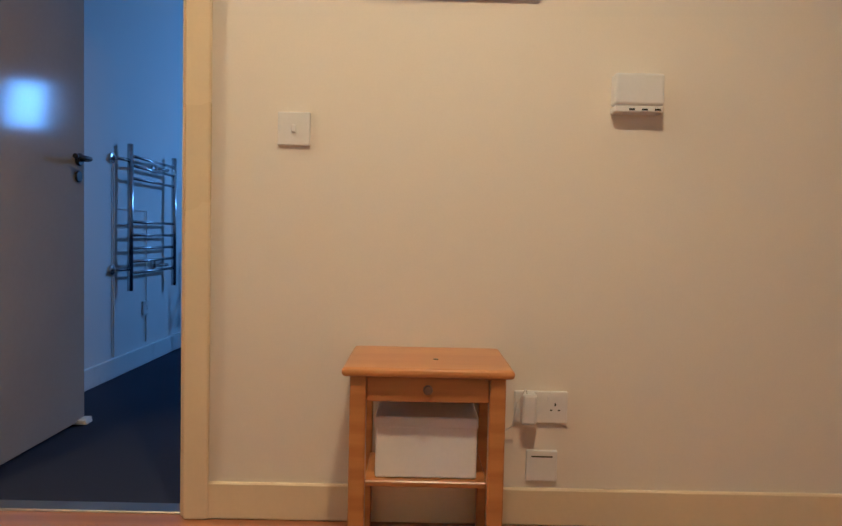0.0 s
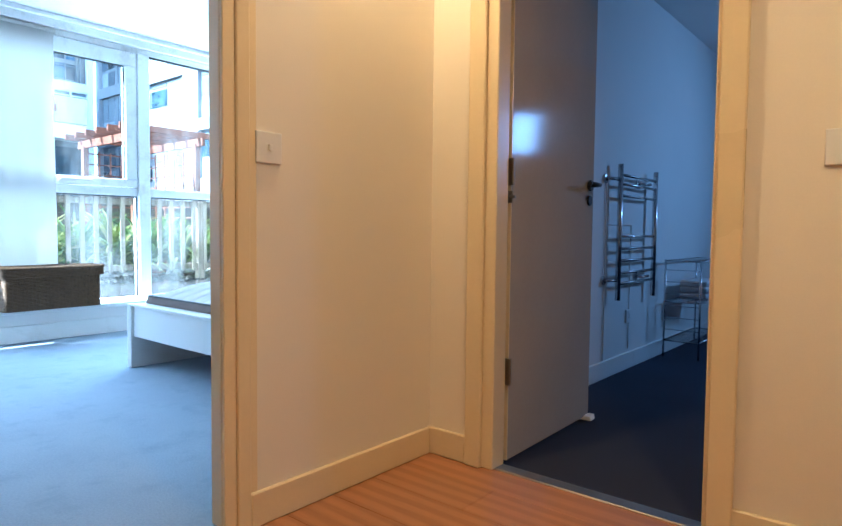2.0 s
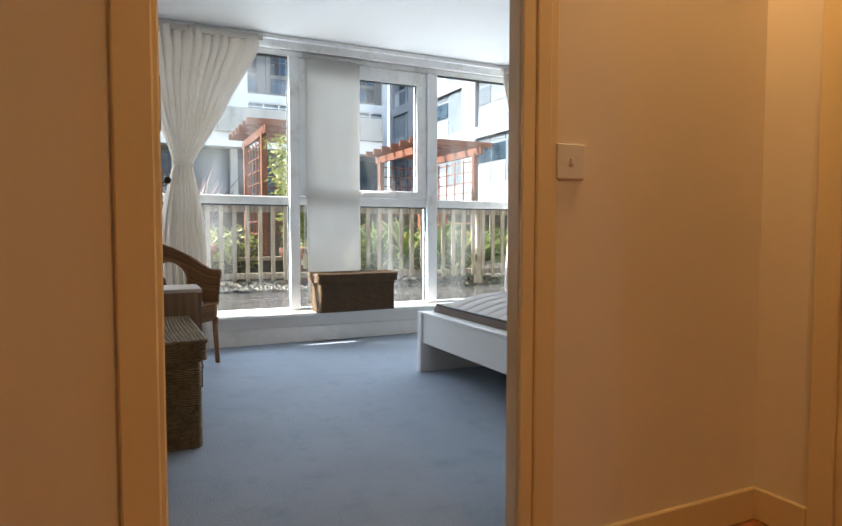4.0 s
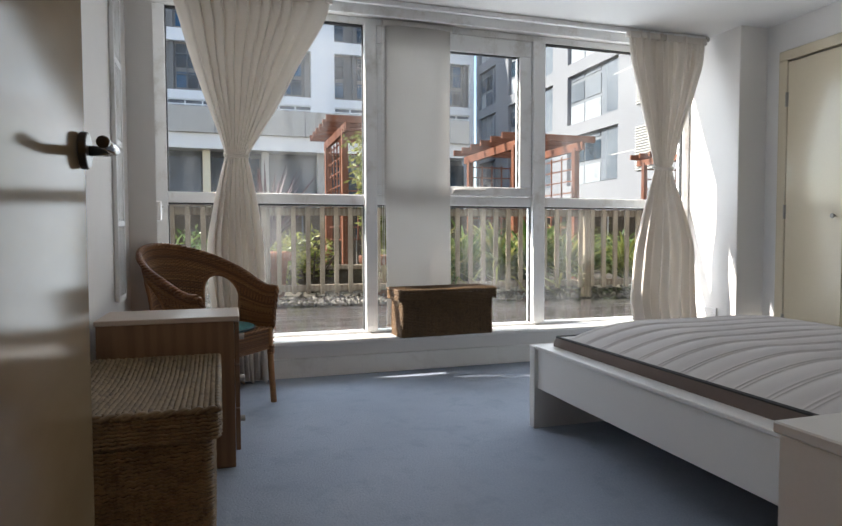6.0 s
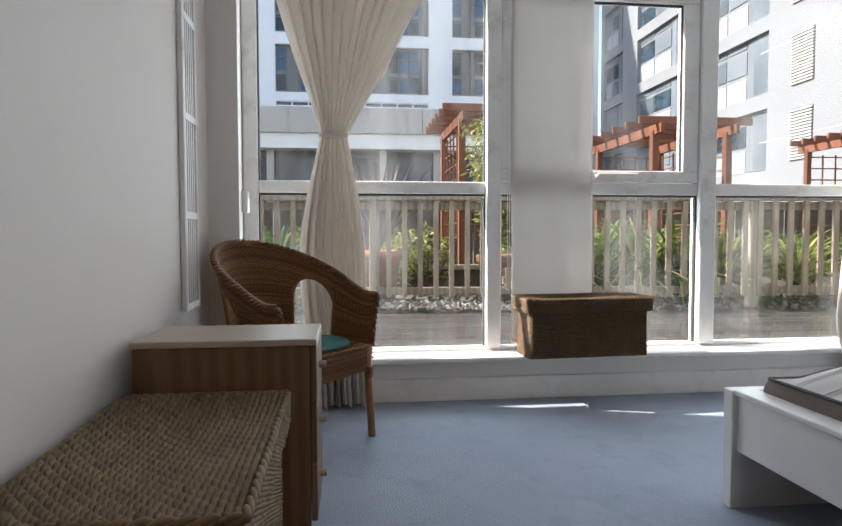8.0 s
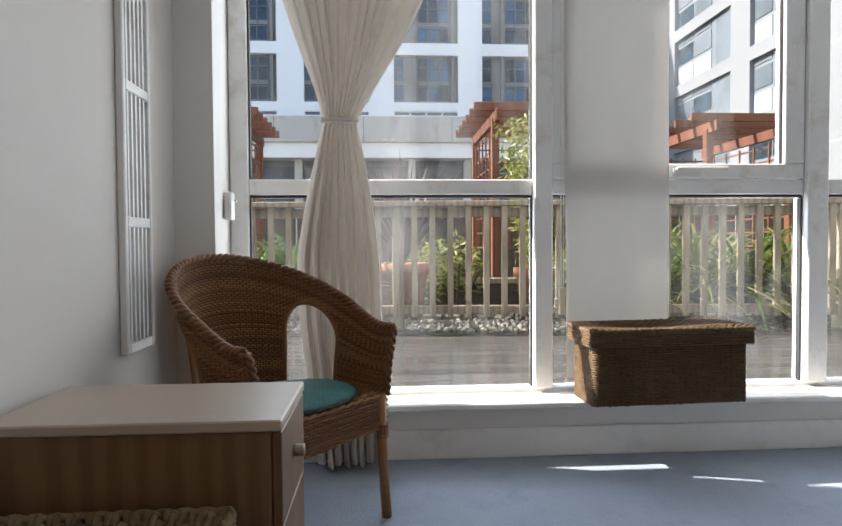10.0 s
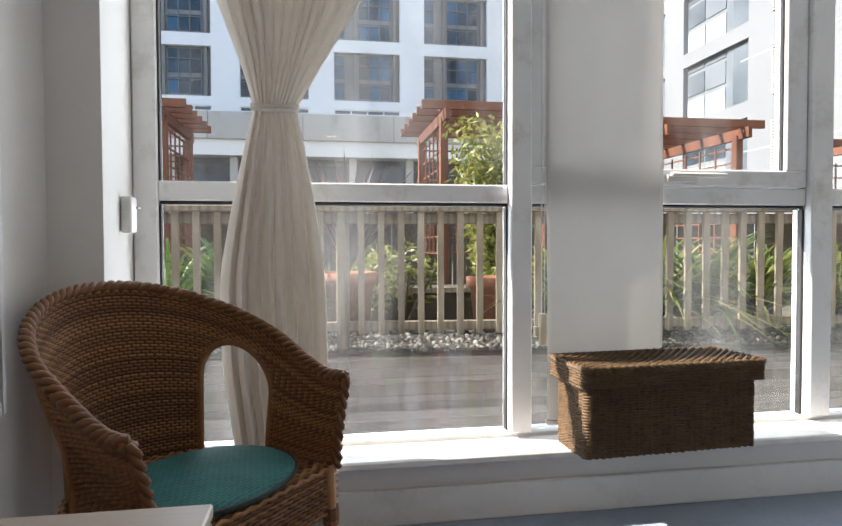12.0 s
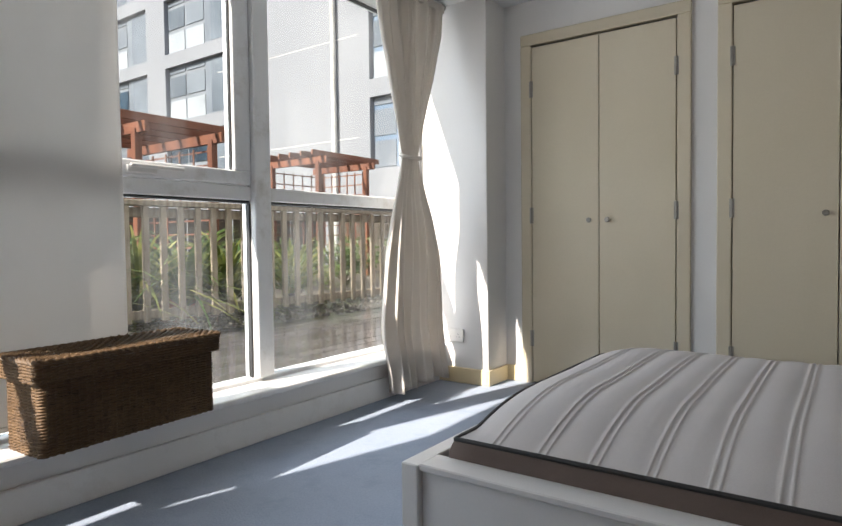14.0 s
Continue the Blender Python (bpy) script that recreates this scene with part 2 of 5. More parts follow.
FROSTED = surface("pale_frosted_panel", (0.26, 0.28, 0.30), (0.36, 0.38, 0.40), 0.3, 0.7, 3.0, bump=0.0)
BLUEPANEL = surface("blue_grey_panel", (0.12, 0.135, 0.16), (0.17, 0.19, 0.215), 0.4, 0.5, 4, bump=0.03)
GREYFRAME = surface("mid_grey_window_frame", (0.15, 0.165, 0.185), (0.21, 0.225, 0.245), 0.5, 1, 20)
DARKFRAME = surface("grey_window_frame", (0.10, 0.11, 0.12), (0.15, 0.16, 0.17), 0.5, 1, 20)
BLUEFRAME = surface("blue_window_frame", (0.10, 0.15, 0.22), (0.14, 0.20, 0.28), 0.5, 1, 20)
REDWOOD = wood("red_stained_timber", (0.11, 0.036, 0.018), (0.19, 0.065, 0.03), 0.6, 2, 8, vary=0.2)
GREYWOOD = wood("weathered_grey_timber", (0.205, 0.16, 0.118), (0.365, 0.30, 0.232), 0.8, 2, 8, vary=0.25)
DECK = wood("wet_brown_decking", (0.055, 0.05, 0.05), (0.115, 0.105, 0.105), 0.15, 1, 8, vary=0.35)
SOIL = surface("dark_bark_ground", (0.05, 0.04, 0.03), (0.11, 0.09, 0.065), 0.95, 1.5, 40, bump=0.8)
PEBBLE = islands("pebbles", [(0, (0.07, 0.06, 0.05)), (0.5, (0.14, 0.125, 0.105)), (1, (0.30, 0.275, 0.235))], 0.75, 40)
LEAFG = islands("green_leaves", [(0, (0.05, 0.10, 0.02)), (0.6, (0.12, 0.20, 0.045)), (1, (0.24, 0.30, 0.09))], 0.45, 30, 0.05, 0, 0.35)
LEAFY = islands("yellow_green_leaves", [(0, (0.14, 0.18, 0.035)), (0.6, (0.30, 0.32, 0.08)), (1, (0.48, 0.44, 0.15))], 0.5, 30, 0.05, 0, 0.4)
LEAFP = islands("purple_strap_leaves", [(0, (0.05, 0.02, 0.03)), (0.6, (0.10, 0.045, 0.06)), (1, (0.17, 0.09, 0.10))], 0.45, 30, 0.05, 0, 0.2)
TERRA = surface("terracotta", (0.30, 0.11, 0.06), (0.40, 0.17, 0.10), 0.85, 6, 60, bump=0.2, dirt=(0.42, 0.30, 0.24))
LAMPGLOW, _nt, _p = node_mat("lamp_glow")
_p.inputs["Emission Color"].default_value, _p.inputs["Emission Strength"].default_value = (1.0, 0.72, 0.42, 1), 6.0


# ---- helpers for building ----
def box(bm, x0, x1, y0, y1, z0, z1, bevel=0.0, seg=1):
    m = Matrix.LocRotScale(((x0 + x1) / 2, (y0 + y1) / 2, (z0 + z1) / 2), None, (abs(x1 - x0), abs(y1 - y0), abs(z1 - z0)))
    vs = bmesh.ops.create_cube(bm, size=1, matrix=m)["verts"]
    if bevel:
        es = list({e for v in vs for e in v.link_edges})
        bmesh.ops.bevel(bm, geom=es, offset=bevel, segments=seg, affect="EDGES", profile=0.5)


def tube(bm, pts, r, n=6, closed=False, taper=None):
    """A tube along a line of points."""
    pts = [Vector(p) for p in pts]
    rings, k = [], len(pts)
    up = Vector((0.13, 0.21, 0.97))
    for i, p in enumerate(pts):
        a = pts[(i + 1) % k] if (closed or i < k - 1) else p
        b = pts[i - 1] if (closed or i > 0) else p
        d = (a - b).normalized()
        s = d.cross(up)
        if s.length < 0.05:
            s = d.cross(Vector((1, 0, 0)))
        s.normalize()
        u = s.cross(d)
        rr = r if taper is None else r * taper(i / max(1, k - 1))
        rings.append([bm.verts.new(p + rr * (math.cos(q) * s + math.sin(q) * u)) for q in (2 * math.pi * j / n for j in range(n))])
    for i in range(k if closed else k - 1):
        A, B = rings[i], rings[(i + 1) % k]
        for j in range(n):
            bm.faces.new((A[j], A[(j + 1) % n], B[(j + 1) % n], B[j]))
    if not closed:
        bm.faces.new(rings[0][::-1])
        bm.faces.new(rings[-1])


def disc(bm, centre, normal, r, depth, n=20, bevel=0.0):
    q = Vector(normal).to_track_quat("Z", "Y").to_matrix().to_4x4()
    m = Matrix.Translation(Vector(centre)) @ q
    vs = bmesh.ops.create_cone(bm, cap_ends=True, segments=n, radius1=r, radius2=r, depth=depth, matrix=m)["verts"]
    if bevel:
        es = list({e for v in vs for e in v.link_edges if len(e.link_faces) == 2 and max(len(f.verts) for f in e.link_faces) > 4})
        bmesh.ops.bevel(bm, geom=es, offset=bevel, segments=2, affect="EDGES", profile=0.5)


def lathe(bm, profile, centre, n=20):
    cx, cy, cz = centre
    rings = [[bm.verts.new((cx + r * math.cos(2 * math.pi * j / n), cy + r * math.sin(2 * math.pi * j / n), cz + z)) for j in range(n)] for r, z in profile]
    for A, B in zip(rings, rings[1:]):
        for j in range(n):
            bm.faces.new((A[j], A[(j + 1) % n], B[(j + 1) % n], B[j]))
    bm.faces.new(rings[0][::-1])
    bm.faces.new(rings[-1])


def mesh_of(name, bm, material, smooth=False):
    me = bpy.data.meshes.new(name)
    bmesh.ops.recalc_face_normals(bm, faces=bm.faces[:])
    bm.to_mesh(me)
    bm.free()
    me.materials.append(material)
    if smooth:
        for poly in me.polygons:
            poly.use_smooth = True
    return me


def part(name, bm, material, parent, label="", smooth=False):
    ob = new(name, mesh_of(name, bm, material, smooth))
    ob.parent = parent
    if label:
        ob["label"] = label
    return ob


def thing(name, label, category, m=None, group="", kind=""):
    ob = new(name)
    ob.empty_display_size = 0.1
    if m is not None:
        ob.matrix_world = m
    return tagged(ob, label, category, group, kind)


def piece(name, bm, material, label, category, kind="structure", smooth=False, group=""):
    return tagged(new(name, mesh_of(name, bm, material, smooth)), label, category, group, kind)


def boxes(*rows, bevel=0.0):
    bm = bmesh.new()
    for r in rows:
        box(bm, *r, bevel=bevel)
    return bm


# ---- the plan ----
XH, XB = -2.15, -2.27          # hall and bedroom faces of the wall between them
YW = 1.965                     # hall wall with the stool, and the bathroom door
YL, YR = -0.07, 4.235          # bedroom side walls
XG = -5.90                     # window glass
H = 2.42                       # ceiling
HF = -0.03                     # hall floor
DY0, DY1, DH = 0.20, 1.125, 2.06   # bedroom doorway
BX0, BX1 = -1.85, -1.128        # bathroom doorway

# ---- shell ----
piece("floor_bedroom", boxes((-5.76, XH - 0.06, YL, YR, -0.12, 0.0)), CARPET, "blue-grey fitted carpet over the bedroom floor", "floor")
piece("floor_hall", boxes((XH, 1.9, -1.6, YW + 0.06, -0.15, HF - 0.012)), SOIL, "dark underlay below the hall floorboards", "floor")
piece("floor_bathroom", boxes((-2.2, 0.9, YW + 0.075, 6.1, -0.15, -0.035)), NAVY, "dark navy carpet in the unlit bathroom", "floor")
piece("ceiling_bedroom", boxes((-5.95, XB, YL - 0.1, YR + 0.9, H, H + 0.2)), CEIL, "white painted bedroom ceiling", "ceiling")
piece("ceiling_hall", boxes((XH - 0.12, 1.9, -1.6, YW, H, H + 0.2)), CEIL, "white painted hall ceiling", "ceiling")
piece("ceiling_bathroom", boxes((-2.3, 0.9, YW, 6.1, H + 0.002, H + 0.2)), CEIL, "white painted bathroom ceiling", "ceiling")
piece("wall_bedroom_door", boxes((XB, XH, -1.6, DY0 - 0.03, -0.15, H), (XB, XH, DY1 + 0.03, YW, -0.15, H), (XB, XH, DY0 - 0.03, DY1 + 0.03, DH + 0.03, H)),
      HALLWALL, "painted plaster wall with the bedroom doorway in it", "wall")
piece("wall_bedroom_inner", boxes((XB - 0.012, XB - 0.002, YL, DY0 - 0.03, 0.0, H), (XB - 0.012, XB - 0.002, DY1 + 0.03, YR, 0.0, H), (XB - 0.012, XB - 0.002, DY0 - 0.03, DY1 + 0.03, DH + 0.03, H)),
      WALL, "white painted plaster on the bedroom side of the doorway wall", "wall")
piece("wall_hall_stool", boxes((XH - 0.12, BX0 - 0.055, YW, YW + 0.12, -0.15, H), (BX1 + 0.03, 1.9, YW, YW + 0.12, -0.15, H), (BX0 - 0.055, BX1 + 0.03, YW, YW + 0.12, DH + 0.03, H)),
      HALLWALL, "cream painted hall wall beside the bathroom door", "wall")
piece("wall_hall_back", boxes((XH, 1.9, -1.75, -1.6, -0.15, H)), HALLWALL, "plain cream hall wall", "wall")
piece("wall_hall_end", boxes((1.9, 2.0, -1.75, YW + 0.12, -0.15, H)), HALLWALL, "plain cream end wall of the hall", "wall")
piece("wall_left", boxes((-5.9, XB - 0.012, YL - 0.12, YL, 0.0, H)), WALL, "white painted plaster bedroom wall beside the drawers", "wall")
bm = bmesh.new()
foot = [bm.verts.new((x, y, 0.0)) for x, y in ((-5.95, YL - 0.1), (-5.385, YL - 0.1), (-5.385, 0.067), (-5.86, 0.0), (-5.95, 0.0))]
ext = bmesh.ops.extrude_face_region(bm, geom=[bm.faces.new(foot)])
bmesh.ops.translate(bm, verts=[v for v in ext["geom"] if isinstance(v, bmesh.types.BMVert)], vec=(0, 0, H))
piece("wall_left_pier", bm, WALL, "white plaster pier with a splayed reveal beside the window", "wall")
piece("wall_right_pier", boxes((-5.95, -5.37, 3.985, YR + 0.9, 0.0, H), bevel=0.004), WALL, "white plaster pier catching sunlight beside the window", "wall")
WD = ((-5.172, -4.31), (-4.03, -3.10))
bm = bmesh.new()
edge = [(-5.37, 0.0)]
for a, b in WD:
    edge += [(a - 0.02, 0.0), (a - 0.02, 2.14), (b + 0.02, 2.14), (b + 0.02, 0.0)]
edge += [(XB, 0.0), (XB, H), (-5.37, H)]
ext = bmesh.ops.extrude_face_region(bm, geom=[bm.faces.new([bm.verts.new((x, YR, z)) for x, z in edge])])
bmesh.ops.translate(bm, verts=[v for v in ext["geom"] if isinstance(v, bmesh.types.BMVert)], vec=(0, 0.12, 0))
piece("wall_wardrobe", bm, WALL, "white plaster wall around the built-in wardrobe doors", "wall")
piece("wall_wardrobe_back", boxes((-5.37, XB, YR + 0.75, YR + 0.85, 0, H)), WALL, "plain back wall inside the wardrobes", "wall")
piece("wall_bedroom_far_side", boxes((XB, XB + 0.12, YW + 0.12, YR + 0.9, 0, H)), WALL, "plain wall between bedroom and bathroom", "wall")
piece("wall_window_below", boxes((-5.95, -5.745, -0.02, 3.985, -0.2, 0.215)), WALL, "low white wall under the window", "wall")
piece("wall_window_head", boxes((-5.95, -5.80, -0.02, 3.985, 2.375, H + 0.2)), WALL, "narrow white wall above the window", "wall")
piece("wall_bathroom_side", boxes((-2.16, -2.14, YW + 0.12, 6.1, -0.15, H)), WALL, "white bathroom wall behind the towel rail", "wall")
piece("wall_bathroom_end", boxes((-2.3, -0.10, 6.0, 6.1, -0.15, H), (0.42, 0.9, 6.0, 6.1, -0.15, H), (-0.10, 0.42, 6.0, 6.1, -0.15, 1.5), (-0.10, 0.42, 6.0, 6.1, 2.29, H)), WALL, "white end wall of the bathroom with a small window opening", "wall")
piece("wall_bathroom_right", boxes((0.75, 0.85, YW + 0.12, 6.1, -0.15, H)), WALL, "plain white bathroom wall", "wall")


def skirting(name, rows, label, material=GLOSS):
    bm = bmesh.new()
    for r in rows:
        box(bm, *r, bevel=0.004)
    return piece(name, bm, material, label, "baseboard")


skirting("baseboard_hall", [(XH, XH + 0.016, DY1, YW - 0.016, HF, 0.075), (XH, BX0 - 0.117, YW - 0.016, YW, HF, 0.075), (BX1 + 0.075, 1.9, YW - 0.016, YW, HF, 0.075)],
         "cream gloss painted skirting board in the hall")
skirting("baseboard_window", [(-5.745, -5.728, 0.07, 3.985, 0.0, 0.125)], "cream painted skirting under the window sill", SILL)
skirting("baseboard_bedroom", [(-5.9, -5.37, 3.969, 3.985, 0.0, 0.1), (-5.37, -5.354, 3.969, YR, 0.0, 0.1), (-5.354, WD[0][0] - 0.075, YR - 0.016, YR, 0, 0.1),
                               (WD[0][1] + 0.075, WD[1][0] - 0.075, YR - 0.016, YR, 0, 0.1), (-5.42, XB - 0.03, YL, YL + 0.016, 0, 0.1)], "cream painted bedroom skirting board")
skirting("baseboard_bathroom", [(-2.14, -2.125, YW + 0.12, 6.0, -0.035, 0.075), (-2.125, 0.75, 5.985, 6.0, -0.035, 0.075)], "white painted bathroom skirting board", SILL)

# ---- window ----
win = thing("window_1", "wide white-framed window with an opening sash, dusty panes", "window", pose(XG, 0, 0), kind="structure")
HEAD = 2.375


def bar(name, y0, y1, z0, z1, x0=-0.045, x1=0.033, mat=UPVC, parent=win, label=""):
    bm = bmesh.new()
    box(bm, x0, x1, y0, y1, z0, z1, bevel=0.005)
    return part(name, bm, mat, parent, label)


bar("frame_bottom", 0.003, 3.982, 0.215, 0.262)
bar("frame_head", 0.003, 3.982, 2.325, HEAD, x1=0.022)
bar("frame_side", 0.003, 0.082, 0.262, 2.325)
bar("frame_side", 3.925, 3.982, 0.262, 2.325)
bar("mullion", 1.320, 1.402, 0.262, 2.325, x1=0.06)
bar("mullion", 2.575, 2.672, 0.262, 2.325, x1=0.06)
for a, b in ((0.082, 1.320), (1.402, 2.575), (2.672, 3.925)):
    bar("transom", a, b, 1.120, 1.188, x1=0.03)
    for z0, z1 in ((0.262, 1.120), (1.188, 2.325)):
        for nm, r in (("gasket", (a, b, z1 - 0.012, z1)), ("gasket", (a, a + 0.007, z0, z1 - 0.012)), ("gasket", (b - 0.007, b, z0, z1 - 0.012))):
            bar(nm, *r, x0=-0.012, x1=0.02, mat=GASKET)
        if not (1.3 < a < 2 and z0 > 1):
            pane = bar("pane", a + 0.007, b - 0.007, z0, z1 - 0.012, x0=-0.003, x1=0.003, mat=GLASS)
            pane.visible_shadow = False
# opening sash of the middle bay
sash = bar("sash_bottom", 1.405, 2.572, 1.192, 1.258, x0=-0.035, x1=0.036)
bar("sash_top", 1.405, 2.572, 2.205, 2.32, x0=-0.035, x1=0.036)
bar("sash_side", 2.475, 2.572, 1.258, 2.205, x0=-0.035, x1=0.036)
bar("sash_side", 1.405, 1.49, 1.258, 2.205, x0=-0.035, x1=0.036)
bar("gasket", 1.49, 2.475, 2.195, 2.205, x0=0.0, x1=0.02, mat=GASKET)
bar("gasket", 2.468, 2.475, 1.258, 2.195, x0=0.0, x1=0.02, mat=GASKET)
pane = bar("pane", 1.49, 2.468, 1.258, 2.195, x0=0.008, x1=0.014, mat=GLASS)
pane.visible_shadow = False
bm = bmesh.new()
box(bm, 0.035, 0.05, 1.95, 2.08, 1.205, 1.235, bevel=0.004)
box(bm, 0.05, 0.064, 1.96, 2.20, 1.225, 1.242, bevel=0.005)
part("sash_handle", bm, PLASTIC, win, "white plastic window handle")
bm = bmesh.new()
box(bm, 0.04, 0.065, 1.412, 1.428, 0.62, 0.66, bevel=0.003)
part("window_latch", bm, IVORY, win)
bm = bmesh.new()
box(bm, -5.865, -5.68, 0.035, 3.982, 0.215, 0.243, bevel=0.006)
piece("window_sill", bm, SILL, "deep white painted window sill, dusty in the sun", "window sill")

# narrow roller blind with its chain
blind = thing("roller_blind", "narrow white fabric roller blind hanging in front of the window", "blind", pose(-5.853, 1.695, 0))
bm = bmesh.new()
n = 28
cols = []
for i in range(n + 1):
    u = i / n
    y = -0.235 + 0.47 * u
    cols.append([bm.verts.new((0.004 + 0.030 * math.sin(math.pi * u) ** 0.8 * min(1.0, 0.25 + 0.6 * abs(z - 0.3)) * (0.55 if z > 2.2 else 1.0) + 0.004 * math.sin(11 * u + 2.3 * z), y + 0.004 * math.sin(3 * z), z)) for z in (0.30, 0.45, 0.6, 0.8, 1.0, 1.2, 1.5, 1.8, 2.1, 2.33)])
for A, B in zip(cols, cols[1:]):
    for j in range(9):
        bm.faces.new((A[j], B[j], B[j + 1], A[j + 1]))
ob = part("fabric", bm, BLIND, blind, smooth=True)
ob.modifiers.new("thick", "SOLIDIFY").thickness = 0.0012
bm = bmesh.new()
tube(bm, [(0, -0.25, 2.345), (0, 0.25, 2.345)], 0.022, 12)
part("roller", bm, BLIND, blind)
bm = bmesh.new()
box(bm, -0.004, 0.014, -0.235, 0.235, 0.285, 0.305, bevel=0.004)
part("bottom_bar", bm, PLASTIC, blind)
bm = bmesh.new()
tube(bm, [(0.02, -0.258, 2.34), (0.02, -0.26, 1.4), (0.02, -0.258, 0.60)], 0.0022, 5)
tube(bm, [(0.02, -0.246, 2.34), (0.02, -0.246, 1.4), (0.02, -0.248, 0.60)], 0.0022, 5)
part("pull_chain", bm, PLASTIC, blind)
bm = bmesh.new()
box(bm, 0.008, 0.03, -0.268, -0.24, 0.59, 0.71, bevel=0.004)
part("chain_tensioner", bm, IVORY, blind, "cream plastic chain tensioner")

cleat = thing("curtain_hook", "small white bracket on the window reveal", "hook", pose(-5.66, 0.035, 1.06))
part("plate", boxes((-0.03, 0.03, 0, 0.03, -0.055, 0.055), bevel=0.004), PLASTIC, cleat)
part("peg", boxes((-0.05, -0.02, 0.03, 0.036, 0.02, 0.026)), DULLSTEEL, cleat)

# curtain track
track = thing("curtain_track", "white curtain track fixed along the ceiling", "curtain track", pose(-5.66, 0, 0))
part("track", boxes((-0.02, 0.012, 0.09, 3.93, 2.385, 2.418), bevel=0.003), UPVC, track)
part("valance_board", boxes((-0.115, -0.095, 0.12, 3.975, 2.35, 2.416), bevel=0.003), UPVC, track)
bm = bmesh.new()
disc(bm, (0, 3.945, 2.40), (0, 1, 0), 0.018, 0.035, 14)
part("end_stop", bm, DULLSTEEL, track)
for y in (1.02, 2.05, 3.1):
    part("bracket", boxes((-0.03, 0.02, y - 0.012, y + 0.012, 2.41, 2.42)), UPVC, track)


def curtain(knots, ztie, seed, label, folds=12):
    """A tied curtain; knots: height and the two edges, from the track down to the hem."""
    rnd = random.Random(seed)
    ph = [rnd.uniform(0, 6.3) for _ in range(6)]
    ztop, zbot = knots[0][0], knots[-1][0]

    def edges(z):
        for (z0, a0, b0), (z1, a1, b1) in zip(knots, knots[1:]):
            if z >= z1 - 1e-6:
                k = (z0 - z) / (z0 - z1)
                return a0 + (a1 - a0) * k, b0 + (b1 - b0) * k
        return knots[-1][1:]

    ta, tb = edges(ztie)
    y0c = (ta + tb) / 2
    th = thing("curtain", label, "curtain", pose(-5.64, y0c, 0), group="pair of tied curtains")
    bm = bmesh.new()
    nu, nv = 170, 84
    grid = []
    for j in range(nv + 1):
        z = ztop + (zbot - ztop) * j / nv
        near = [edges(z + dz) for dz in (-0.06, -0.03, 0, 0.03, 0.06) if zbot <= z + dz <= ztop] if abs(z - ztie) > 0.07 else [edges(z)]
        a, b = (sum(e[i] for e in near) / len(near) for i in (0, 1))
        d = abs(z - ztie)
        loose = min(1.0, d / 0.55)
        row = []
        for i in range(nu + 1):
            u = i / nu
            side = 0.25 + 0.75 * min(1, max(0, (u - 0.10) / 0.15)) * min(1, max(0, (0.92 - u) / 0.22)) if z > ztie else 0.45 + 0.55 * math.sin(math.pi * u) ** 0.6
            f_ = folds * (1.0 if z > ztie else 0.62)
            wv = 2 * math.pi * f_ * (u + 0.035 * math.sin(6 * u + ph[1]) + 0.016 * math.sin(13 * u + ph[4]) + 0.008 * math.sin(2.2 * z + 3 * u + ph[2]))
            amp = (0.012 + (0.030 if z > ztie else 0.046) * loose) * side * (0.7 + 0.3 * math.sin(5 * u + ph[0]))
            crease = math.sin(wv) + 0.28 * math.sin(2 * wv + ph[2])
            x = amp * crease + 0.014 * loose * math.sin(0.37 * wv + ph[3] + 1.3 * z) + 0.030 * math.exp(-(d / 0.10) ** 2) * math.cos(math.pi * (u - 0.5))
            x += 0.004 * noise.noise(Vector((u * 9, z * 5, seed)))
            y = a + (b - a) * u - y0c + 0.30 * amp * math.cos(wv + ph[4]) * min(1, (b - a) * 1.3)
            row.append(bm.verts.new((x, y, z + (0.010 * math.sin(wv * 0.5 + ph[5]) if j == nv else 0))))
        grid.append(row)
    for A, B in zip(grid, grid[1:]):
        for i in range(nu):
            bm.faces.new((A[i], A[i + 1], B[i + 1], B[i]))
    ob = part("cloth", bm, CURTAIN, th, smooth=True)
    ob.modifiers.new("thick", "SOLIDIFY").thickness = 0.0015
    bm = bmesh.new()
    w = (tb - ta) / 2 + 0.004
    for ph_ in (0, 0.011):
        tube(bm, [(0.006 + 0.046 * math.cos(q), w * math.sin(q), ztie + ph_ - 0.012 * math.cos(q)) for q in (2 * math.pi * i / 28 for i in range(28))], 0.007, 6, True)
    part("tie_band", bm, CURTAIN, th, "band of the same cloth tied round the curtain", smooth=True)
    bm = bmesh.new()
    box(bm, -0.012, 0.012, knots[0][1] - y0c, knots[0][2] - y0c, ztop - 0.045, ztop + 0.001, bevel=0.004)
    part("heading_tape", bm, CURTAIN, th)
    return th


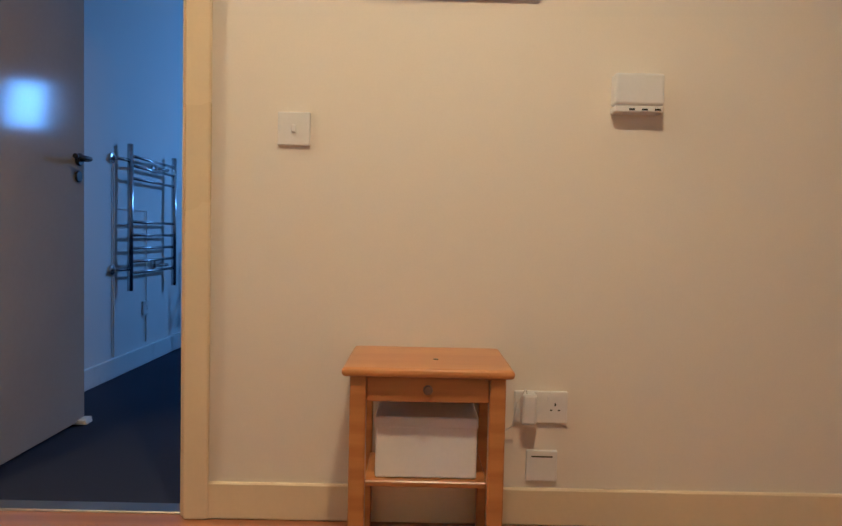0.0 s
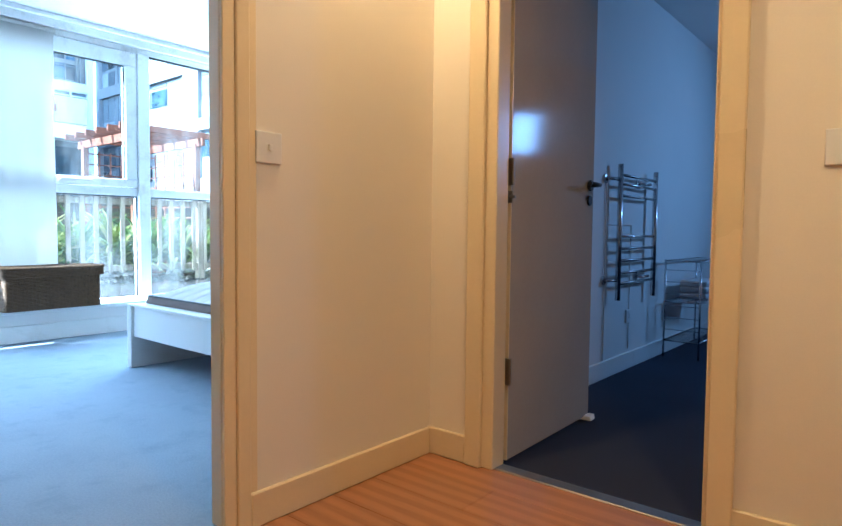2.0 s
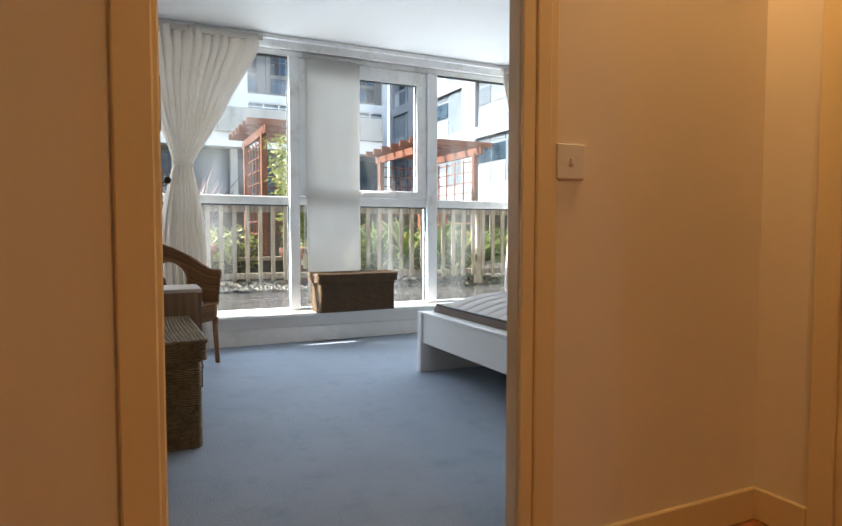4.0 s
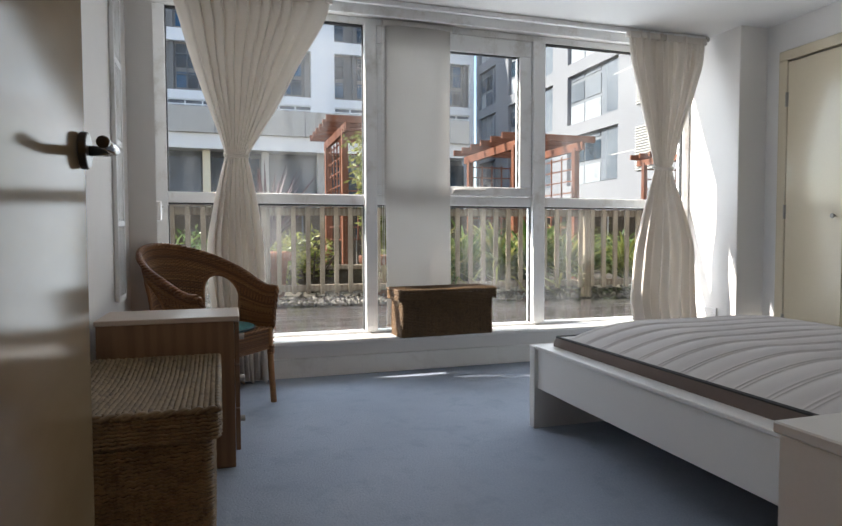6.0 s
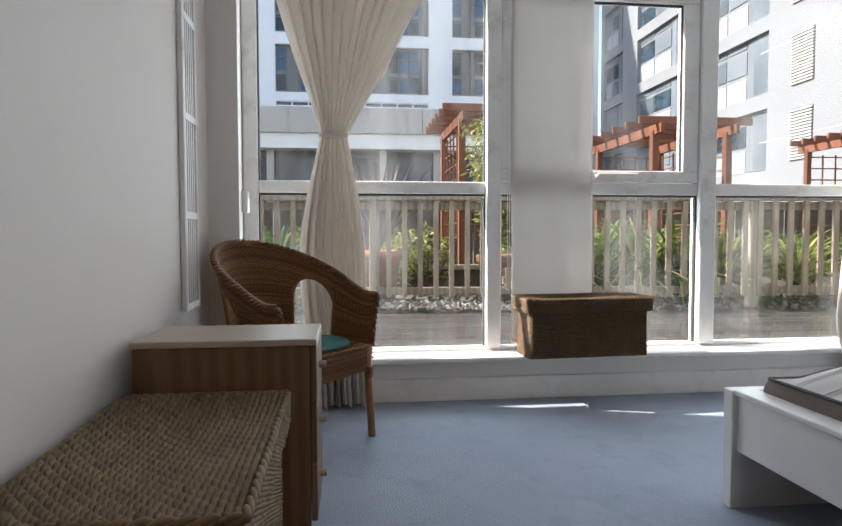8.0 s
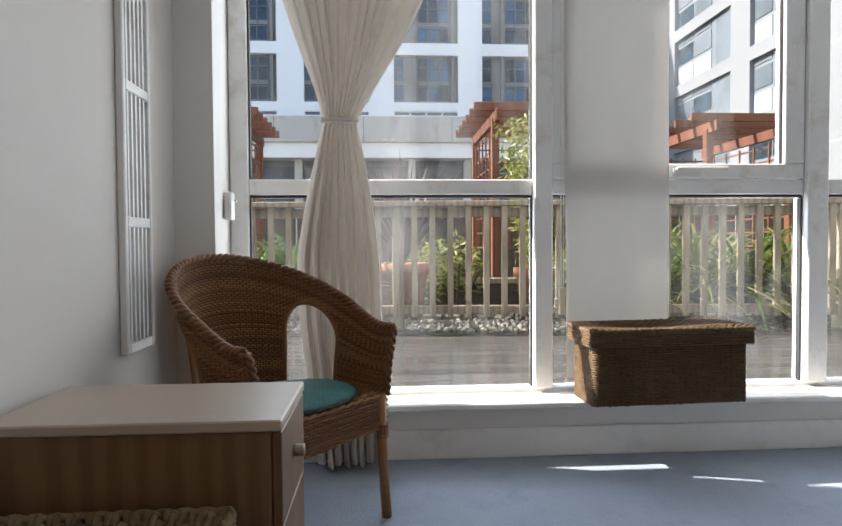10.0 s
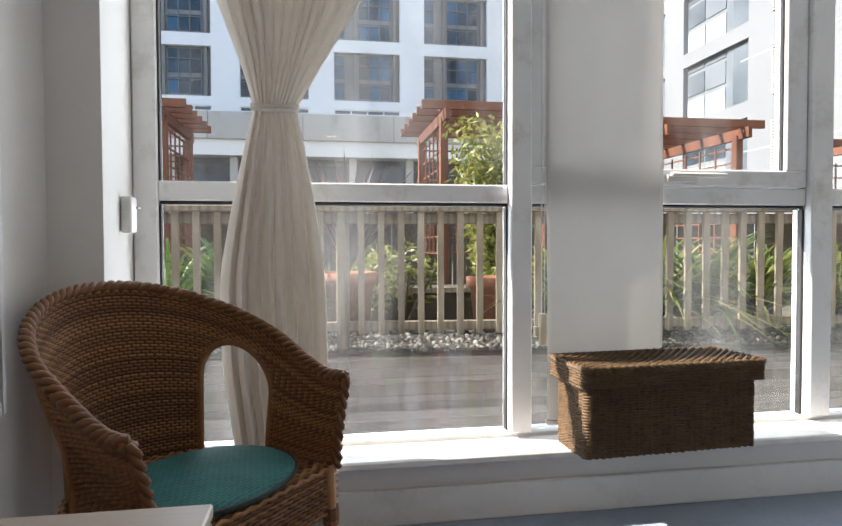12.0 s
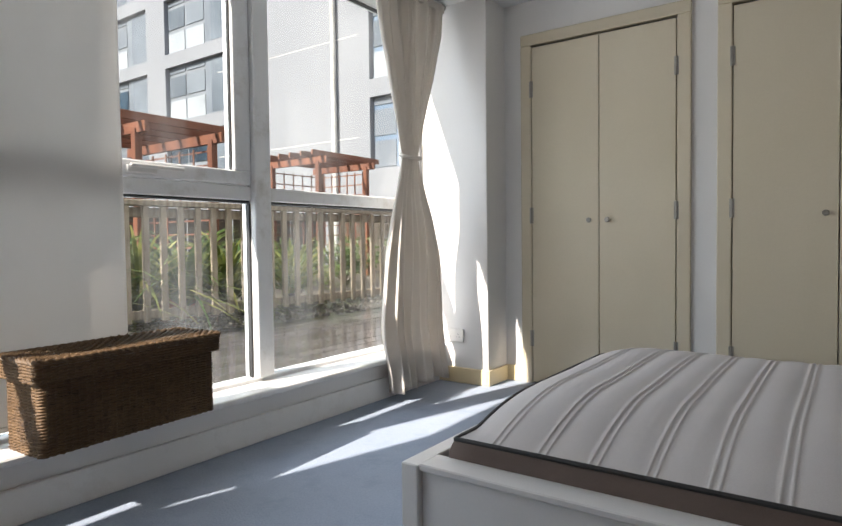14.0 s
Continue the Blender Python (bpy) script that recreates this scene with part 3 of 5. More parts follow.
curtain(((2.392, 0.12, 1.075), (2.24, 0.165, 1.035), (1.96, 0.240, 0.870), (1.71, 0.320, 0.745), (1.50, 0.398, 0.615), (1.39, 0.425, 0.555), (1.30, 0.400, 0.575),
         (1.10, 0.355, 0.610), (0.86, 0.312, 0.640), (0.60, 0.318, 0.645), (0.02, 0.395, 0.648)), 1.39, 3, "cream cotton curtain tied in the middle, hanging to the floor")
curtain(((2.392, 3.22, 3.925), (2.20, 3.245, 3.905), (1.90, 3.335, 3.800), (1.65, 3.415, 3.700), (1.405, 3.475, 3.622), (1.30, 3.445, 3.660), (1.05, 3.365, 3.770),
         (0.82, 3.300, 3.840), (0.40, 3.265, 3.850), (0.18, 3.325, 3.880), (0.05, 3.345, 3.930)), 1.405, 8, "cream cotton curtain tied in the middle, lit from behind")

# ---- doorways and doors ----


def doorway(name, label, along, fixed0, fixed1, a, b, top, base, mat=GLOSS, sides=(1, -1), w=0.072, reveal=(0.012, 0.012), deep=None):
    """Lining and architraves round an opening; along: 'x' or 'y' is the way the wall runs."""
    fr = thing(name, label, "door frame", kind="structure")

    def put(nm, u0, u1, v0, v1, z0, z1):
        r = (u0, u1, v0, v1, z0, z1) if along == "x" else (v0, v1, u0, u1, z0, z1)
        bm = bmesh.new()
        box(bm, *r, bevel=0.004)
        return part(nm, bm, mat, fr)

    put("lining", a - (0.055 if deep else 0.03), a, fixed0 - 0.004, fixed1 + 0.004 if deep is None else deep, base, top)
    put("lining", b, b + 0.03, fixed0 - 0.004, fixed1 + 0.004, base, top)
    put("lining_head", a - 0.03, b + 0.03, fixed0 - 0.004, fixed1 + 0.004, top, top + 0.03)
    for sd in sides:
        v0, v1 = (fixed1 + 0.005, fixed1 + 0.022) if sd > 0 else (fixed0 - 0.022, fixed0 - 0.005)
        ra, rb = reveal
        put("architrave", a - ra - w, a - ra, v0, v1, base, top + 0.012)
        put("architrave", b + rb, b + rb + w * (0.63 if deep is None else 1), v0, v1, base, top + 0.012)
        put("architrave_head", a - ra - w, b + rb + w, v0, v1, top + 0.012, top + 0.012 + w)
    return fr


f1 = doorway("door_frame_1", "cream gloss door frame round the bedroom doorway", "y", XB - 0.012, XH, DY0, DY1, DH, HF, sides=(1,), reveal=(0.012, -0.05))
part("door_stop", boxes((XH - 0.05, XH + 0.003, DY1 - 0.091, DY1 - 0.001, HF, DH), bevel=0.003), GLOSS, f1)
part("architrave_inner", boxes((XH + 0.005, XH + 0.018, DY1 - 0.091, DY1 - 0.051, HF, DH + 0.01), bevel=0.003), GLOSS, f1)
for z0, z1 in ((1.10, 1.21), (0.95, 1.03)):
    part("strike_plate", boxes((XH - 0.055, XH - 0.03, DY0, DY0 + 0.003, z0, z1), bevel=0.001), DULLSTEEL, f1, "worn steel plate let into the jamb")
part("threshold", boxes((XB - 0.01, XH + 0.005, DY0, DY1, HF, 0.004), bevel=0.003), CARPET, f1, "carpeted strip across the doorway")
f2 = doorway("door_frame_2", "cream gloss door frame round the bathroom doorway", "x", YW, YW + 0.12, BX0, BX1, DH, HF, w=0.07, reveal=(0.046, 0.014), deep=YW + 0.078)
part("threshold", boxes((BX0, BX1, YW + 0.01, YW + 0.07, HF - 0.01, HF + 0.006), bevel=0.003), DULLSTEEL, f2, "worn metal strip across the bathroom doorway")


def hinge(parent, z, face=0.002):
    bm = bmesh.new()
    box(bm, -0.036, -0.002, -0.004, face, z - 0.05, z + 0.05, bevel=0.001)
    box(bm, 0.002, 0.034, -0.004, face, z - 0.05, z + 0.05, bevel=0.001)
    tube(bm, [(0, -0.006, z - 0.05), (0, -0.006, z + 0.05)], 0.006, 10)
    return part("hinge", bm, DULLSTEEL, parent, "dull steel butt hinge")


def lever(parent, x, z, side, way, metal=STEEL, rad=0.026, key=True):
    """Lever handle on the face at y = side * half thickness; the lever points along way."""
    y = side * 0.022
    bm = bmesh.new()
    disc(bm, (x, y + side * 0.007, z), (0, side, 0), rad, 0.014, 24, 0.003)
    r = part("rose", bm, BLACK, parent, "black round handle rose")
    bm = bmesh.new()
    tube(bm, [(x, y + side * 0.01, z), (x, y + side * 0.045, z), (x + way * 0.012, y + side * 0.056, z), (x + way * 0.05, y + side * 0.058, z), (x + way * 0.115, y + side * 0.056, z)], 0.0095, 12)
    h = part("lever", bm, metal, parent, "straight lever handle", smooth=True)
    bm = bmesh.new()
    disc(bm, (x + way * 0.12, y + side * 0.056, z), (1, 0, 0), 0.0105, 0.012, 16, 0.002)
    part("lever_tip", bm, BLACK, h)
    if not key:
        return
    bm = bmesh.new()
    disc(bm, (x, y + side * 0.004, z - 0.07), (0, side, 0), 0.023, 0.009, 20, 0.002)
    part("escutcheon", bm, BLACK, parent, "black keyhole cover")


def door_leaf(name, label, m, width, height, mat, metal):
    d = thing(name, label, "door", m)
    bm = bmesh.new()
    box(bm, 0.004, width, -0.02, 0.02, 0.008, height, bevel=0.002)
    part("leaf", bm, mat, d)
    return d


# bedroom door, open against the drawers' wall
# The leaf is cream; its shade is put into this darker tan base colour.
bd = door_leaf("bedroom_door", "cream gloss bedroom door standing open, dark lever handle", pose(XB - 0.02, 0.183, 0.0, 0, 0, 181.0), 0.80, 2.04, surface("shaded_cream_door", (0.17, 0.12, 0.065), (0.235, 0.17, 0.097), 0.12, 1.4, 9, stretch=(1, 1, 2.5), bump=0.08, gloss=0.06), STEEL)
lever(bd, 0.752, 1.06, -1, -1, STEEL, 0.034, False)
lever(bd, 0.752, 1.06, 1, -1, STEEL, 0.034, False)
for z in (0.22, 1.05, 1.82):
    hinge(bd, z)
part("lock_plate", boxes((0.8, 0.802, -0.011, 0.011, 0.93, 1.12)), DULLSTEEL, bd)

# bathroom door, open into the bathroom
# White leaf: dimness and warm hall light are put into its grey-brown colour.
td = door_leaf("bathroom_door", "glossy white bathroom door standing wide open", pose(-1.872, YW + 0.10, HF, 0, 0, 91.3), 0.76, 2.06, surface("shaded_white_door", (0.40, 0.35, 0.30), (0.46, 0.41, 0.35), 0.11, 1.2, 70, bump=0.02, gloss=0.06), BLACK)
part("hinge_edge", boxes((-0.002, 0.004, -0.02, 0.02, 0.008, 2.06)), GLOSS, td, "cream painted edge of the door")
lever(td, 0.705, 1.095, -1, -1, BLACK)
for z in (0.35, 1.10, 1.82):
    bm = bmesh.new()
    box(bm, -0.008, -0.004, -0.034, 0.018, z - 0.05, z + 0.05, bevel=0.001)
    tube(bm, [(-0.006, -0.03, z - 0.05), (-0.006, -0.03, z + 0.05)], 0.007, 10)
    part("hinge", bm, DULLSTEEL, td, "steel butt hinge with painted screws")
bm = bmesh.new()
box(bm, -0.010, -0.004, -0.032, 0.0, 0.985, 1.03, bevel=0.002)
tube(bm, [(-0.012, -0.045, 1.008), (-0.012, 0.01, 1.008)], 0.006, 8)
part("door_closer", bm, DULLSTEEL, td, "small steel concealed closer on the edge")
wedge = thing("door_stop", "crumpled white paper wedge under the bathroom door", "door stop", pose(-1.885, 2.80, -0.035))
bm = bmesh.new()
box(bm, -0.03, 0.05, -0.03, 0.03, 0.0, 0.022, bevel=0.006, seg=2)
for v in bm.verts:
    v.co += 0.006 * noise.noise_vector(v.co * 60)
    v.co.z = max(0, v.co.z)
part("paper", bm, PAPER, wedge)

# wardrobe doors
for k, (a, b) in enumerate(WD):
    fr = thing("wardrobe_frame_%d" % (k + 1), "cream painted frame of the built-in wardrobe", "door frame", kind="structure")
    for nm, r in (("frame_side", (a - 0.075, a - 0.004, YR - 0.026, YR + 0.02, 0, 2.135)), ("frame_side", (b + 0.004, b + 0.075, YR - 0.026, YR + 0.02, 0, 2.135)),
                  ("frame_head", (a - 0.075, b + 0.075, YR - 0.026, YR + 0.02, 2.135, 2.205))):
        part(nm, boxes(r, bevel=0.005), WARDROBE, fr)
    wd = thing("wardrobe_doors", "pair of cream painted flush wardrobe doors, closed, with small dark knobs", "wardrobe", pose(a, YR - 0.012, 0), group="built-in wardrobes")
    mid = (b - a) / 2
    for x0, x1, kx, hx in ((0.002, mid - 0.0025, mid - 0.055, -0.002), (mid + 0.0025, b - a - 0.002, mid + 0.055, b - a + 0.002)):
        dd = part("door", boxes((x0, x1, -0.012, 0.012, 0.012, 2.118), bevel=0.002), WARDROBE, wd)
        bm = bmesh.new()
        disc(bm, (kx, -0.02, 1.03), (0, -1, 0), 0.007, 0.018, 10)
        disc(bm, (kx, -0.034, 1.03), (0, -1, 0), 0.015, 0.014, 18, 0.004)
        part("knob", bm, DULLSTEEL, dd, "small dark metal knob")
        for z in (0.29, 1.07, 1.86):
            bm = bmesh.new()
            box(bm, hx - 0.012, hx + 0.012, -0.0165, -0.012, z - 0.05, z + 0.05, bevel=0.001)
            tube(bm, [(hx, -0.018, z - 0.05), (hx, -0.018, z + 0.05)], 0.006, 8)
            part("hinge", bm, DULLSTEEL, dd)

# ---- bedroom furniture ----
bed = thing("bed", "low white wooden bed frame with a bare mattress space below", "bed", pose(-4.388, 1.795, 0))
BW, BL = 1.94, 1.56
part("footboard", boxes((0.0, 0.048, 0.0, BL, 0.0, 0.388), bevel=0.003), BEDWHITE, bed)
part("headboard", boxes((BW - 0.05, BW, 0.0, BL, 0.0, 0.70), bevel=0.003), BEDWHITE, bed)
for y0, y1, l0, l1 in ((0.016, 0.040, 0.004, 0.085), (BL - 0.040, BL - 0.016, BL - 0.085, BL - 0.004)):
    part("side_rail", boxes((0.049, BW - 0.051, y0, y1, 0.19, 0.373), bevel=0.003), BEDWHITE, bed)
    part("side_ledge", boxes((0.049, BW - 0.051, l0, l1, 0.374, 0.391), bevel=0.003), BEDWHITE, bed)
for i in range(13):
    x = 0.12 + i * 0.138
    part("slat", boxes((x, x + 0.07, 0.086, BL - 0.086, 0.345, 0.36), bevel=0.002), OAK, bed)
part("slat_bearer", boxes((0.049, BW - 0.051, 0.041, 0.07, 0.31, 0.344)), BEDWHITE, bed)
part("slat_bearer", boxes((0.049, BW - 0.051, BL - 0.07, BL - 0.041, 0.31, 0.344)), BEDWHITE, bed)

cab = thing("bedside_cabinet", "white bedside cabinet standing against the doorway wall", "cabinet", pose(-2.285, 1.294, 0))
part("top", boxes((-0.285, 0.0, -0.004, 0.42, 0.58, 0.60), bevel=0.003), BEDWHITE, cab)
part("side", boxes((-0.275, 0.0, 0.0, 0.016, 0.0, 0.58), bevel=0.002), BEDWHITE, cab)
part("side", boxes((-0.275, 0.0, 0.40, 0.416, 0.0, 0.58), bevel=0.002), BEDWHITE, cab)
part("drawer_front", boxes((-0.279, -0.263, 0.017, 0.399, 0.32, 0.572), bevel=0.002), BEDWHITE, cab)
part("drawer_front", boxes((-0.279, -0.263, 0.017, 0.399, 0.055, 0.312), bevel=0.002), BEDWHITE, cab)
part("plinth", boxes((-0.25, -0.01, 0.017, 0.399, 0.0, 0.05)), BEDWHITE, cab)

mat_ob = thing("mattress", "bare mattress with cream striped quilted top and brown sides", "mattress", pose(-4.29, 1.885, 0.356))
MW, ML, MH = 1.84, 1.37, 0.125


def crown(x, y, w=MW, l=ML, bulge=0.078):
    """How far the soft top rises over its long edge."""
    ex, ey = max(0.0, 1 - min(x, w - x) / 0.14), max(0.0, 1 - min(y, l - y) / 0.40)
    e = min(1.0, math.hypot(0.7 * ex, ey))
    return bulge * (1 - e * e), e


def slab(w, l, h, nx, ny, quilt):
    """A soft slab with quilted channels on top; gives the top and the sides."""
    top, side = bmesh.new(), bmesh.new()

    g = []
    for j in range(ny + 1):
        row = []
        for i in range(nx + 1):
            x, y = w * i / nx, l * j / ny
            rise, e = crown(x, y)
            z = h + rise
            for q in quilt:
                z += 0.004 * (math.exp(-((x - q + 0.009) / 0.006) ** 2) + math.exp(-((x - q - 0.009) / 0.006) ** 2)) * (1 - 0.6 * e)
                z -= 0.008 * math.exp(-((x - q) / 0.034) ** 2) * (1 - 0.6 * e)
            z += 0.004 * noise.noise(Vector((x * 3, y * 3, 0)))
            row.append(top.verts.new((x, y, z)))
        g.append(row)
    for A, B in zip(g, g[1:]):
        for i in range(nx):
            top.faces.new((A[i], A[i + 1], B[i + 1], B[i]))
    loop = [(w * i / 30, 0) for i in range(31)] + [(w, l * i / 40) for i in range(1, 41)] + [(w * (30 - i) / 30, l) for i in range(1, 31)] + [(0, l * (40 - i) / 40) for i in range(1, 40)]
    rows_ = []
    for k in range(6):
        z = h * k / 5
        o = 0.012 * math.sin(math.pi * k / 5)
        rows_.append([side.verts.new((x + (o if x >= w else -o if x <= 0 else 0), y + (o if y >= l else -o if y <= 0 else 0), z + crown(x, y)[0] * k / 5)) for x, y in loop])
    m_ = len(loop)
    for A, B in zip(rows_, rows_[1:]):
        for i in range(m_):
            side.faces.new((A[i], A[(i + 1) % m_], B[(i + 1) % m_], B[i]))
    side.faces.new(rows_[0][::-1])
    return top, side, [(x, y, h + crown(x, y)[0]) for x, y in loop]


quilts = [0.105 + 0.1165 * i for i in range(15)]
top, side, rim = slab(MW, ML, MH - 0.045, 520, 60, quilts)
part("quilted_top", top, TICKING, mat_ob, "cream quilted top with raised stripes", smooth=True)
part("side_band", side, MSIDE, mat_ob, "dark brown side band", smooth=True)
bm = bmesh.new()
tube(bm, rim, 0.006, 6, True)
part("piping", bm, GASKET, mat_ob, "dark piping round the edge")
for q in quilts:
    for o in (-0.009, 0.009):
        bm = bmesh.new()
        prev = None
        for i in range(61):
            y = 0.004 + (ML - 0.008) * i / 60
            rise, e = crown(q + o, y)
            z = MH - 0.045 + rise - (0.0075 - 0.0040) * (1 - 0.6 * e) + 0.004 * noise.noise(Vector(((q + o) * 3, y * 3, 0)))
            row = [bm.verts.new((q + o + dx, y, z + dz)) for dx, dz in ((-0.0058, -0.003), (-0.003, 0.0007), (0, 0.0016), (0.003, 0.0007), (0.0058, -0.003))]
            if prev:
                for A, B, C, D in zip(prev, prev[1:], row[1:], row):
                    bm.faces.new((A, B, C, D))
            prev = row
        part("stripe", bm, PIPING, mat_ob, smooth=True)

# bedside drawers: top, side towards the hall and back
dr = thing("bedside_chest", "brown wood-effect bedside chest with a pale worn top", "drawers", pose(-4.55, 0.0, 0))
part("top", boxes((-0.02, 0.287, -0.035, 0.475, 0.577, 0.597), bevel=0.003), TOPW, dr, "pale grey-brown worn top")
part("side", boxes((0.262, 0.28, -0.03, 0.455, 0.0, 0.577), bevel=0.002), OAK, dr)
part("side", boxes((-0.015, 0.003, -0.03, 0.455, 0.0, 0.577), bevel=0.002), OAK, dr)
part("back", boxes((0.003, 0.262, -0.03, -0.018, 0.02, 0.577)), OAK, dr)
part("plinth", boxes((0.003, 0.262, 0.41, 0.425, 0.0, 0.06)), OAK, dr)
for i in range(3):
    d_ = part("drawer_front", boxes((-0.012, 0.277, 0.457, 0.474, 0.065 + 0.171 * i, 0.231 + 0.171 * i), bevel=0.002), OAK, dr)
    bm = bmesh.new()
    disc(bm, (0.13, 0.484, 0.15 + 0.171 * i), (0, 1, 0), 0.012, 0.022, 14, 0.003)
    part("knob", bm, DULLSTEEL, d_)


def woven_box(w, d, z0, z1, row=0.0098, strand=0.0047, stake=0.0125, puff=0.0115, flare=0.0, seed=1, top=False):
    """Rows of strands woven in and out round the stakes of an upright box, centred on the origin."""
    rnd = random.Random(seed)
    bm = bmesh.new()
    nw, nd = max(2, round(w / stake)), max(2, round(d / stake))
    rows_ = int((z1 - z0) / row)
    for r in range(rows_):
        z = z0 + row * (r + 0.5)
        fl = flare * (z - z0) / (z1 - z0)
        ww, dd_ = w / 2 + fl, d / 2 + fl
        corners = [Vector((-ww, -dd_, 0)), Vector((ww, -dd_, 0)), Vector((ww, dd_, 0)), Vector((-ww, dd_, 0))]
        pts, k = [], 0
        for c in range(4):
            A, B = corners[c], corners[(c + 1) % 4]
            nrm = (Vector((0, -1, 0)), Vector((1, 0, 0)), Vector((0, 1, 0)), Vector((-1, 0, 0)))[c]
            m_ = nd if c % 2 else nw
            for i in range(m_):
                o = (0.5 if k % 2 else -0.5) * puff * rnd.uniform(0.7, 1.2)
                p = A.lerp(B, i / m_) + nrm * (o if i else 0)
                if not i:
                    p *= 0.988
                pts.append(p + Vector((0, 0, z + rnd.uniform(-0.0012, 0.0012))))
                k += 1
        tube(bm, pts, strand, 5, True)
    return bm


def woven_sheet(w, d, z, row=0.0150, strand=0.0074, stake=0.0165, puff=0.017, dip=0.0, seed=2):
    rnd = random.Random(seed)
    bm = bmesh.new()
    for r in range(int(d / row)):
        y = -d / 2 + row * (r + 0.5)
        n_ = int(w / stake)
        pts = []
        for k in range(n_ + 1):
            x = -w / 2 + w * k / n_
            sag = -dip * (1 - (2 * x / w) ** 2) * (1 - (2 * y / d) ** 2) + 0.004 * math.sin(9 * x + 3 * y)
            pts.append(Vector((x, y + rnd.uniform(-0.001, 0.001), z + sag + (0.5 if (k + r) % 2 else -0.5) * puff)))
        tube(bm, pts, strand, 5)
    return bm


def rolled_rim(w, d, z, r=0.011, turns=70):
    """A twisted cord round a rectangle."""
    bm = bmesh.new()
    for ph in (0, math.pi):
        pts, per, n_ = [], 2 * (w + d), 240
        for k in range(n_):
            s = per * k / n_
            if s < w:
                p = Vector((-w / 2 + s, -d / 2, z))
            elif s < w + d:
                p = Vector((w / 2, -d / 2 + s - w, z))
            elif s < 2 * w + d:
                p = Vector((w / 2 - (s - w - d), d / 2, z))
            else:
                p = Vector((-w / 2, d / 2 - (s - 2 * w - d), z))
            q = turns * 2 * math.pi * k / n_ * 0.5 + ph
            pts.append(p + Vector((0.004 * math.cos(q), 0.004 * math.cos(q), 0.005 * math.sin(q))))
        tube(bm, pts, r * 0.6, 6, True)
    return bm


def lidded_basket(name, label, m, w, d, h, lid_h, taper, dip, seed, grass=SEAGRASS):
    """w runs along x, d along y."""
    b = thing(name, label, "basket", m)
    tagged(part("body", woven_box(w - 0.044, d - 0.044, 0.004, h - 0.02, flare=taper, seed=seed), grass, b, smooth=True), kind="stuff")
    # Box added inside; its near-black colour is the shade seen through the weave.
    part("core", boxes((-w / 2 + 0.029, w / 2 - 0.029, -d / 2 + 0.029, d / 2 - 0.029, 0.003, h - 0.03)), surface(name + "_lining", (0.035, 0.02, 0.01), (0.06, 0.035, 0.018), 0.9), b, "dark box added inside, giving the gaps in the weave their shade")
    lid = part("lid", woven_box(w, d, h - lid_h, h - 0.004, flare=0.0, seed=seed + 1), grass, b, "woven lid, its rim a twisted cord", smooth=True)
    tagged(lid, kind="stuff")
    tagged(part("lid_top", woven_sheet(w - 0.006, d - 0.004, h - 0.004, dip=dip, seed=seed + 2), grass, lid, smooth=True), kind="stuff")
    part("lid_board", boxes((-w / 2 + 0.008, w / 2 - 0.008, -d / 2 + 0.008, d / 2 - 0.008, h - lid_h + 0.004, h - 0.016 - dip)), OAK, lid)
    part("rim", rolled_rim(w, d, h - 0.004), grass, lid, smooth=True)
    return b


lidded_basket("storage_basket", "lidded seagrass storage basket standing on the window sill", pose(-5.695, 1.812, 0.243, 0, 0, 93.2), 0.695, 0.262, 0.315, 0.07, 0.0, 0.012, 5)
lidded_basket("laundry_hamper", "tall lidded seagrass hamper beside the bedside chest", pose(-3.85, 0.188, 0.0, 0, 0, 1.0), 0.76, 0.43, 0.455, 0.085, 0.0, 0.03, 15, PALEGRASS)

# wicker tub chair by the window
CH = pose(-5.145, 0.335, 0.0, 0, 0, -39.0)
chair = thing("wicker_chair", "brown woven rattan tub chair with arched holes in its sides", "chair", CH)
RB, ARM = 0.262, 0.205
ULEN = 2 * ARM + math.pi * RB


def tub(s, v, out=0.0):
    """A point of the shell: s runs 0..1 from one arm round the back to the other, v from seat to rim."""
    d = s * ULEN
    back = math.sin(math.pi * min(1, max(0, (d - ARM * 0.25) / (ULEN - ARM * 0.5)))) ** 1.35
    rim = 0.625 + 0.235 * back
    lean = 0.045 + 0.02 * back
    z0 = 0.405
    z = z0 + v * (rim - z0)
    r = RB + lean * v ** 1.6 + out
    if d < ARM:
        return Vector((-r, ARM - d, z)), Vector((-1, 0, 0))
    if d > ULEN - ARM:
        return Vector((r, d - (ULEN - ARM), z)), Vector((1, 0, 0))
    q = math.pi + (d - ARM) / RB
    nrm = Vector((math.cos(q), math.sin(q), 0))
    return Vector((r * nrm.x, r * nrm.y, z)), nrm


def in_hole(s, v):
    y, z = (abs(s - 0.5) - 0.238) * ULEN, v
    return (abs(y) < 0.096 and z < 0.48) or (z >= 0.48 and (y / 0.096) ** 2 + ((z - 0.48) / 0.30) ** 2 < 1)


